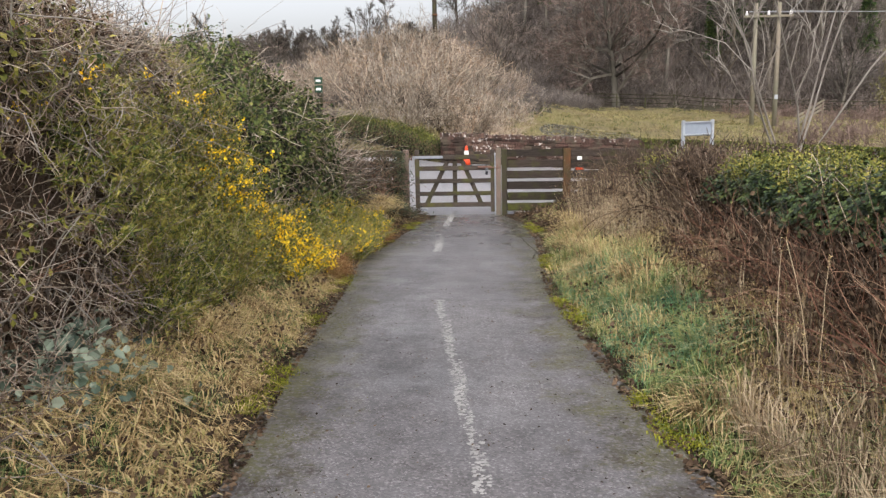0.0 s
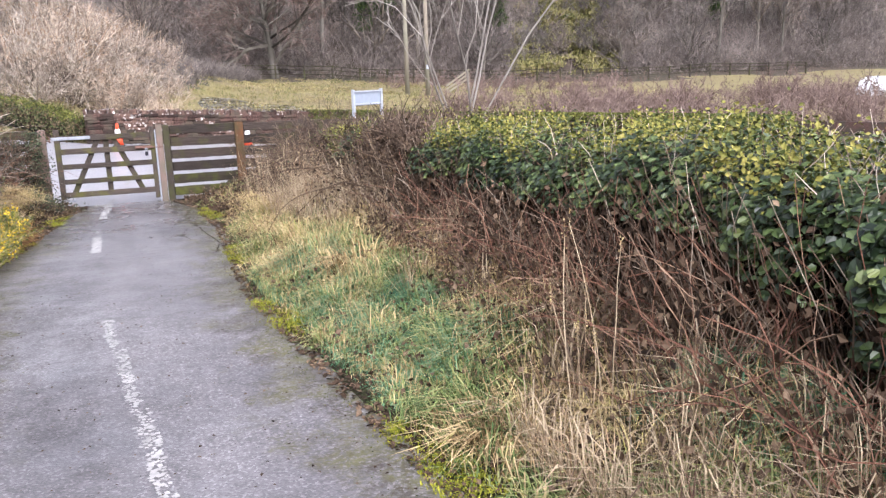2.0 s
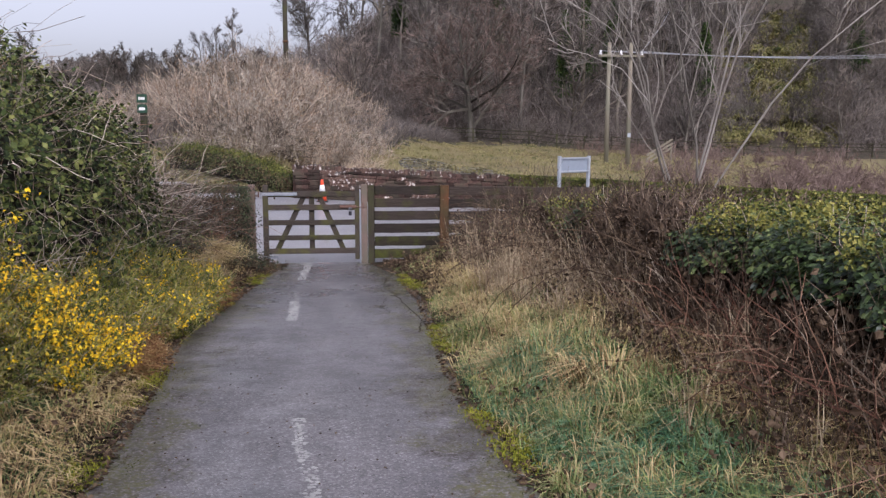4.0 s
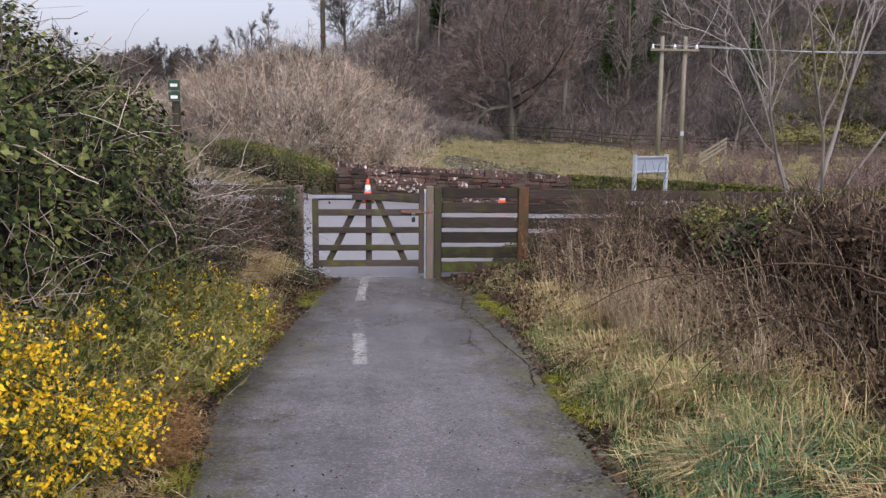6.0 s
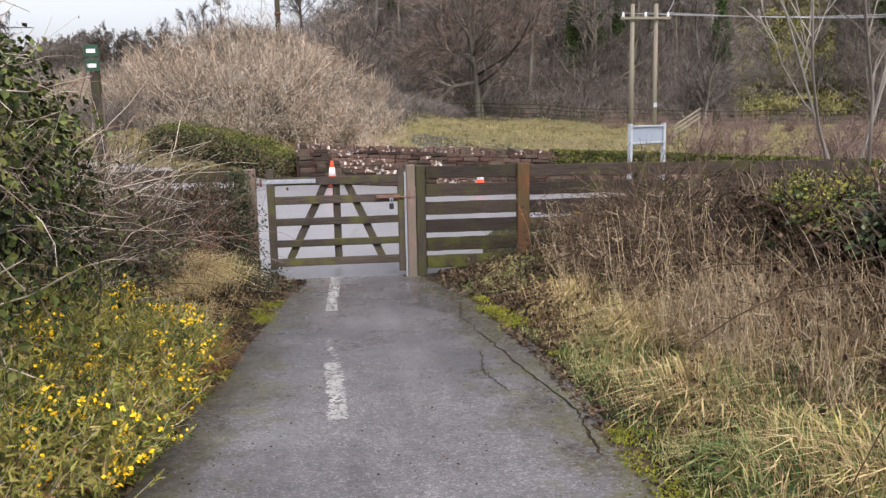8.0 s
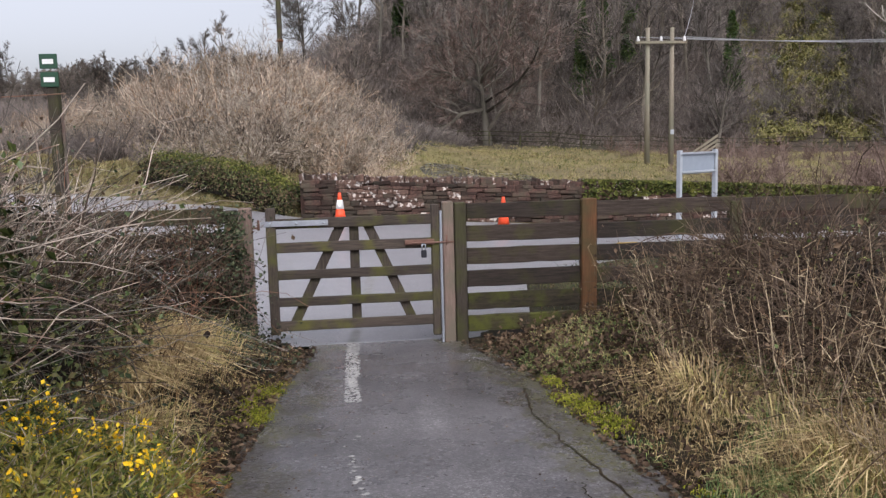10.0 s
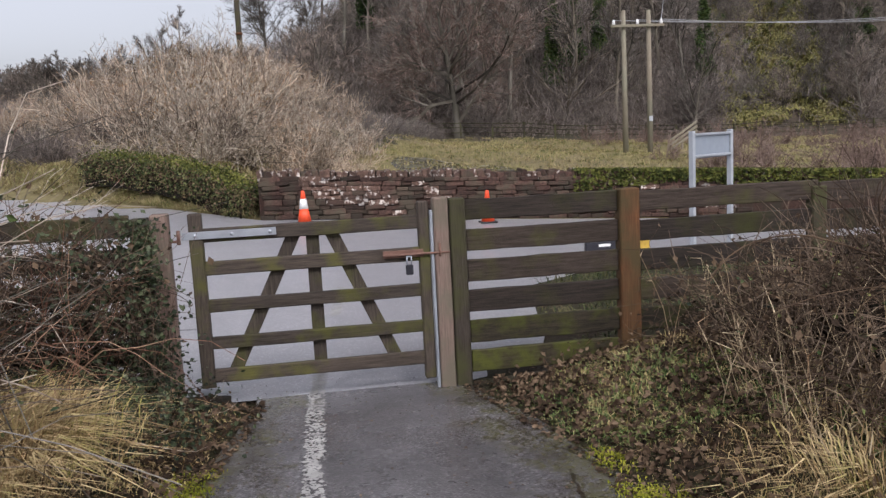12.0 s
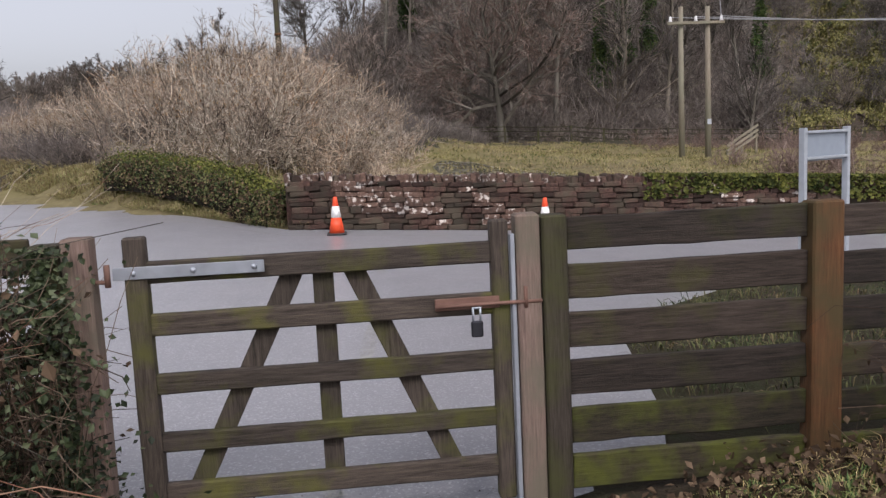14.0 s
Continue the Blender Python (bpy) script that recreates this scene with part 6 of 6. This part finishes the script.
for sd, cnt in ((-1, 9000), (1, 7000)):
    y = q.uniform(3, 20, cnt)
    d = q.uniform(0.1, 1.5, cnt)
    x = np.where(sd < 0, np.interp(y, EY, EL) - d, np.interp(y, EY, ER) + d)
    km = wave(x * 2, y * 2, 86 + sd, 1.3) > -0.1
    x, y = x[km], y[km]
    co, f = leaves(np.stack([x, y, land(x, y) + q.uniform(0.02, 0.16, len(x))], 1), unit(rand_dirs(q, len(x)) + [0, 0, 0.7]), q.uniform(0.015, 0.04, len(x)), q)
    tagged(mpart("leaf_litter", raw_mesh("leaf_litter", co, f, M_DEAD)), "withered brown leaves caught in the verge grass", "leaves", "", "stuff")
for cx, cy, cnt, sp, lab in ((-2.4, 8.0, 800, 0.24, "patch of pale grey-green ivy creeping over the bank"), (-2.15, 19.3, 2600, 0.3, "dark ivy spreading at the gate post foot"), (-2.9, 17.2, 2600, 0.38, "dark ivy spreading below the bramble stems")):
    t_ = thing("ivy", (cx, cy, 0), lab, "ivy")
    p = q.normal(0, sp, (cnt, 2))
    big = 1.0 if "pale" in lab else 0.5
    zz = land(cx + p[:, 0], cy + p[:, 1]) + q.uniform(0.02, 0.3, cnt) * (0.5 + 0.5 * big)
    co, f = leaves(np.stack([p[:, 0], p[:, 1], zz], 1), unit(rand_dirs(q, cnt) + [0.2, -0.4, 0.9]), q.uniform(0.03, 0.065, cnt) * big, q, 1.2, True)
    st, sr_ = canes(q, np.stack([cx + q.normal(0, sp, 60), cy + q.normal(0, sp, 60), np.zeros(60)], 1) + [0, 0, 0.0], q.normal(0, 1, (60, 3)) * [1, 1, 0.2] + [0, 0, 0.3], q.uniform(0.2, 0.5, 60), np.full(60, 0.0025), 6, 0.4, 0.3)
    mpart("stems", tube_mesh("stems", [(st - [cx, cy, -0.06], sr_)], M_STEM), t_)
    mpart("leaves", raw_mesh("leaves", co, f, M_SILVER if "pale" in lab else M_CREEPER), t_)
n = 2600
zz = 1.28 * q.uniform(0, 1, n) ** 1.5
wd = 0.09 + 0.2 * (1 - zz / 1.3) ** 2
cl = thing("ivy", (-1.93, 19.93, 0), "dark small-leaved ivy climbing the fence post", "ivy")
co, f = leaves(np.stack([q.normal(0, 1, n) * wd * 0.7, -0.03 - np.abs(q.normal(0, 0.04, n)) * (1.6 - zz), zz], 1), unit(rand_dirs(q, n) + [0.2, -0.9, 0.3]), q.uniform(0.014, 0.032, n), q)
mpart("leaves", raw_mesh("leaves", co, f, M_CREEPER), cl)
b = np.stack([q.normal(0, 0.06, 30), np.full(30, -0.07), np.full(30, 50.0)], 1)
P, R = canes(q, b, np.stack([q.normal(0, 0.08, 30), np.zeros(30), np.ones(30)], 1), q.uniform(0.7, 1.3, 30), np.full(30, 0.003), 8, 0.0, 0.08)
mpart("stems", tube_mesh("stems", [(P - [0, 0, 50], R)], M_UMBER), cl)
ellipsoid_bush("bramble_mound", "dense brown mound of dead bramble before the fence", (2.35, 18.1, 0.5), (0.75, 1.55, 0.62), 6000, (0.015, 0.035), M_DEAD, q, 2600, 0.72)
for k in range(12):
    cy = 12.2 + k * 0.55
    c_ = thing("bramble_cane", (0, 0, 0), "long dark bare bramble cane arching over the verge", "bramble", "arching canes over the verge")
    bx = 1.9 + q.uniform(-0.2, 0.3)
    b = np.array([[bx, cy, float(land(bx, cy)) + q.uniform(0.25, 0.6)]])
    P, R = canes(q, b, np.array([[-1.0, q.normal(0, 0.4), q.uniform(0.1, 0.6)]]), np.array([q.uniform(0.8, 1.6)]), np.array([q.uniform(0.004, 0.007)]), 12, 1.3, 0.1)
    mpart("cane", tube_mesh("cane", [(P, R)], M_DEAD, 5), c_)
    P2, R2 = branch_level(q, P, R, 5, 50, 0.2, 3, 0.2, 0.0)
    mpart("twigs", tube_mesh("twigs", [(P2, R2)], M_DEAD, 3), c_)

for lo, hi, yy0, yy1, sd in ((0.1, 1.9, 17.6, 19.9, 1), (0.05, 1.3, 16.4, 19.9, -1)):
    n = 5000 if sd > 0 else 2200
    y = q.uniform(yy0, yy1, n)
    d = q.uniform(lo, hi, n)
    x = np.interp(y, EY, ER) + d if sd > 0 else np.interp(y, EY, EL) - d
    co, f = leaves(np.stack([x, y, land(x, y) + q.uniform(0.005, 0.07, n)], 1), unit(rand_dirs(q, n) + [0, 0, 0.9]), q.uniform(0.015, 0.045, n), q)
    tagged(mpart("leaf_litter", raw_mesh("leaf_litter", co, f, M_DEAD)), "dark wet brown leaves lying before the fence", "leaves", "", "stuff")

n = 2600
y = q.uniform(4, 20.4, n)
e = q.beta(0.6, 0.6, n)
x = path_l(y) * (1 - e) + path_r(y) * e
co, f = leaves(np.stack([x, y, flat(x, y) + 0.011], 1), unit(rand_dirs(q, n) * 0.35 + [0, 0, 1]), q.uniform(0.005, 0.018, n), q)
tagged(mpart("path_debris", raw_mesh("path_debris", co, f, M_DEAD)), "tiny dark leaf scraps scattered over the tarmac path", "leaves", "", "stuff")


def crack(pts_, wdt, seed):
    q_ = np.random.default_rng(seed)
    P0 = np.array(pts_, float)
    t = np.linspace(0, len(P0) - 1, 70)
    x = np.interp(t, np.arange(len(P0)), P0[:, 0]) + q_.normal(0, 0.008, 70)
    y = np.interp(t, np.arange(len(P0)), P0[:, 1])
    w = wdt * q_.uniform(0.3, 1.2, 70)
    a = np.stack([x - w, y, flat(x, y) + 0.0095], 1)
    b = np.stack([x + w, y, flat(x, y) + 0.0095], 1)
    co = np.stack([a, b], 1).reshape(-1, 3)
    i = np.arange(69) * 2
    mpart("crack", raw_mesh("crack", co, np.stack([i, i + 1, i + 3, i + 2], 1), M_SOIL), None, "dark earthy crack in the tarmac path", "crack", "structure")


crack([(0.3, 18.2), (0.22, 17.6), (0.36, 16.2), (0.5, 14.9), (0.42, 14.2)], 0.009, 1)
crack([(0.1, 19.2), (0.3, 18.7), (0.5, 18.2), (0.47, 17.4)], 0.006, 2)
crack([(-1.1, 19.0), (-0.6, 18.8), (-0.3, 18.9)], 0.004, 3)
crack([(0.2, 16.4), (0.12, 15.8), (0.2, 15.3)], 0.005, 4)

# tall dead reeds by the hedge
rd = thing("dead_stalks", (1.5, 8.1, float(land(1.5, 8.1))), "tall pale dead stalks with seed heads standing before the hedge", "dead stalks")
b = q.normal(0, 0.07, (9, 3)) * [1, 1, 0]
P, R = canes(q, b + [0, 0, 50], np.stack([q.normal(0, 0.07, 9), q.normal(0, 0.1, 9), np.ones(9)], 1), q.uniform(0.4, 1.0, 9), np.full(9, 0.0036), 6, 0, 0.04)
mpart("stalks", tube_mesh("stalks", [(P - [0, 0, 50], R)], M_REED), rd)
tp = np.repeat(P[:, -1] - [0, 0, 50], 25, 0) + q.normal(0, 1, (225, 3)) * [0.005, 0.005, 0.03]
co, f = leaves(tp, rand_dirs(q, 225), q.uniform(0.004, 0.009, 225), q)
mpart("seed_heads", raw_mesh("seed_heads", co, f, M_STRAW), rd)

# field and far verge grasses
def field_s(x0, x1, y0, y1):
    def s(q, n):
        m = n // 12
        x, y = np.repeat(q.uniform(x0, x1, m), 12), np.repeat(q.uniform(y0, y1, m), 12)
        x, y = x + q.normal(0, 0.12, len(x)), y + q.normal(0, 0.12, len(x))
        k = (y > road_far(x) + 0.25) | (y < road_near(x) - 0.15)
        k &= ~((y > 29) & (x > -2.6) & (y < np.interp(x, [-2.6, 8, 20, 40], [32.2, 31.6, 30.3, 27])))
        return x[k], y[k], np.ones(k.sum())
    return s


grass_area("field_grass", "rough tawny grass of the field behind the wall", q, 50000, field_s(0, 36, 38, 70), (0.08, 0.28), (0.006, 0.014), M_TAWNY, 0.15, (0.4, 1.4))
grass_area("field_grass", "patches of green grass in the field", q, 24000, field_s(0, 30, 38, 68), (0.08, 0.22), (0.006, 0.014), M_MOSSLEAF, 0.15, (0.4, 1.4))
grass_area("verge_grass", "tawny grass bank on the far side of the road", q, 36000, field_s(-16, -2.2, 31.5, 46), (0.1, 0.3), (0.004, 0.01), M_TAWNY, 0.03)
def far_verge_s(q, n):
    x = np.repeat(q.uniform(-22, -1.4, n // 14), 14) + q.normal(0, 0.06, n // 14 * 14)
    y = road_far(x) + 0.1 + np.repeat(q.uniform(0, 1, n // 14) ** 1.4 * 2.6, 14) + q.normal(0, 0.05, len(x))
    k = (x < -2.1) | (y < 31.8)
    return x[k], y[k], np.ones(k.sum())


grass_area("verge_grass", "rank tawny grass along the far kerb of the road", q, 42000, far_verge_s, (0.12, 0.34), (0.004, 0.009), M_TAWNY, 0.02, (0.4, 1.5))
grass_area("verge_grass", "green grass among the tawny on the far side of the road", q, 16000, far_verge_s, (0.06, 0.2), (0.004, 0.009), M_GRASS, 0.02, (0.4, 1.3))
grass_area("verge_grass", "rough grass on the road verge beyond the fence", q, 22000, field_s(1.2, 14, 20.6, 26), (0.06, 0.2), (0.003, 0.006), M_WEED, 0.03, (0.4, 1.4))

def clearing_s(q, n):
    y = q.uniform(74, 112, n)
    x = 34 + (y - 80) * 0.47 + q.uniform(-0.5, 11.5, n)
    kk = wave(x * 0.3, y * 0.3, 101, 1.5) > -0.35
    return x[kk], y[kk], np.ones(kk.sum())


grass_area("slope_grass", "coarse olive grass on the open patch of the slope", q, 26000, clearing_s, (0.3, 0.9), (0.04, 0.09), M_SLOPE, 0.05, (0.4, 1.4))

# dark green clipped hedge beyond the road
q = np.random.default_rng(67)
gx0, gx1 = -6.4, -2.05
eh = thing("hedge", (0, 0, 0), "low dark green mossy-topped hedge at the end of the stone wall", "hedge")
n = 24000
sx = q.uniform(gx0, gx1 + 0.35, n)
fy = np.interp(sx, [gx0, gx1], [37.6, 32.5])
a = q.uniform(0, np.pi, n)
sqf = lambda v: np.sign(v) * np.abs(v) ** 0.5
hh = 0.66 * (1 + 0.06 * wave(sx, sx * 0, 95, 2.0))
zz = land(sx, fy)
pos = np.stack([sx + sqf(np.cos(a)) * -0.35, fy - sqf(np.cos(a)) * 0.5, zz - 0.05 + np.abs(np.sin(a)) ** 0.5 * hh], 1)
pos += q.normal(0, 0.085, pos.shape)
pos[:, 2] += 0.09 * wave(sx * 3, fy * 3, 141, 2.0)
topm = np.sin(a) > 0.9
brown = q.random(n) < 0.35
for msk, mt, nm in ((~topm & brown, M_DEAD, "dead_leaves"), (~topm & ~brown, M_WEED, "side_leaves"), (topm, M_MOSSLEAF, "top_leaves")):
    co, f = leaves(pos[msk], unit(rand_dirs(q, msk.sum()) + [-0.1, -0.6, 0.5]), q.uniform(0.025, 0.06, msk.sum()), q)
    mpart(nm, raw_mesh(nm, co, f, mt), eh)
seg = np.linspace(gx0, gx1, 30)
aa = np.linspace(0, np.pi, 12)
Sx, A = np.meshgrid(seg, aa, indexing="ij")
Fy = np.interp(Sx, [gx0, gx1], [37.6, 32.5])
cc = np.stack([Sx - sqf(np.cos(A)) * 0.3, Fy - sqf(np.cos(A)) * 0.42, land(Sx, Fy) - 0.1 + np.abs(np.sin(A)) ** 0.5 * 0.6], -1).reshape(-1, 3)
i = (np.arange(29)[:, None] * 12 + np.arange(11)[None]).ravel()
# closed core with the hedge's inner shade put into its colour
mpart("inner_twigs", raw_mesh("inner_twigs", cc, np.stack([i, i + 1, i + 13, i + 12], 1), M_SHADECORE, True), eh)

# ivy over the wall further along
n = 9000
sx = q.uniform(4.6, 22, n)
wy = np.interp(sx, [-2.6, 8, 20, 40], [31.85, 31.25, 30.0, 26.5])
top = flat(sx, wy) + 0.98
wd = q.random(n)
pos = np.stack([sx, wy - 0.16 + q.uniform(-0.08, 0.4, n), top + 0.04 - np.where(wd < 0.5, q.uniform(0, 0.35, n) * (1 + 0.5 * wave(sx, sx * 0, 97, 2.0)), 0)], 1)
pos[wd < 0.5, 1] = wy[wd < 0.5] - 0.2
co, f = leaves(pos, unit(rand_dirs(q, n) + [0, -0.5, 0.6]), q.uniform(0.05, 0.1, n), q)
iv = thing("ivy", (0, 0, 0), "green ivy and moss trailing over the wall top", "ivy")
mpart("leaves", raw_mesh("leaves", co, f, M_MOSSLEAF), iv)

# ---- stones of the wall ----
stones = [[], []]
for k in range(8):
    for g, mt in enumerate((M_STONE, M_STONELICHEN)):
        me = bpy.data.meshes.new("stone")
        bm = stone_bm(0.3, 0.1, 0.12, k)
        bm.to_mesh(me)
        bm.free()
        me.materials.append(mt)
        stones[g].append(me)
sr = random.Random(4)
row_z = 0.0
rows_ = 0
placed = 0
while row_z < 0.8:
    hgt = sr.uniform(0.085, 0.135)
    x = -1.95 + sr.uniform(0, 0.1)
    while x < 8.2 and placed < 298:
        w = sr.uniform(0.16, 0.46)
        xm = x + w / 2
        y = wall_y(xm)
        lich = 1 if (wave(np.array(xm * 1.3), np.array(row_z * 3), 99, 1.5) > 0.35) else 0
        ob = new("stone", stones[lich][sr.randrange(8)])
        ob.parent = wall
        ob.location = (xm - 3, y - 0.115 - 31.6 + sr.uniform(-0.018, 0.018), float(flat(xm, y)) + row_z + hgt / 2 + sr.uniform(-0.014, 0.014))
        ob.scale = (w / 0.3 * 0.98, 1, hgt / 0.1 * sr.uniform(0.82, 1.2))
        ob.rotation_euler = (0, sr.uniform(-0.06, 0.06), 0)
        placed += 1
        x += w
    row_z += hgt
cop = []
for k in range(6):
    me = bpy.data.meshes.new("coping_stone")
    bm = stone_bm(0.12, 0.2, 0.42, 50 + k)
    bm.to_mesh(me)
    bm.free()
    me.materials.append(M_STONELICHEN if k % 3 else M_STONE)
    cop.append(me)
x = -1.95
while x < 14:
    w = sr.uniform(0.09, 0.17)
    y = wall_y(x)
    ob = new("coping_stone", cop[sr.randrange(6)])
    ob.parent = wall
    ob.location = (x + w / 2 - 3, y + 0.07 - 31.6, float(flat(x, y)) + 0.9 + sr.uniform(-0.015, 0.02))
    ob.scale = (w / 0.12, 1, sr.uniform(0.6, 1.4))
    ob.rotation_euler = (0, sr.uniform(-0.25, 0.25), sr.uniform(-0.1, 0.1))
    x += w
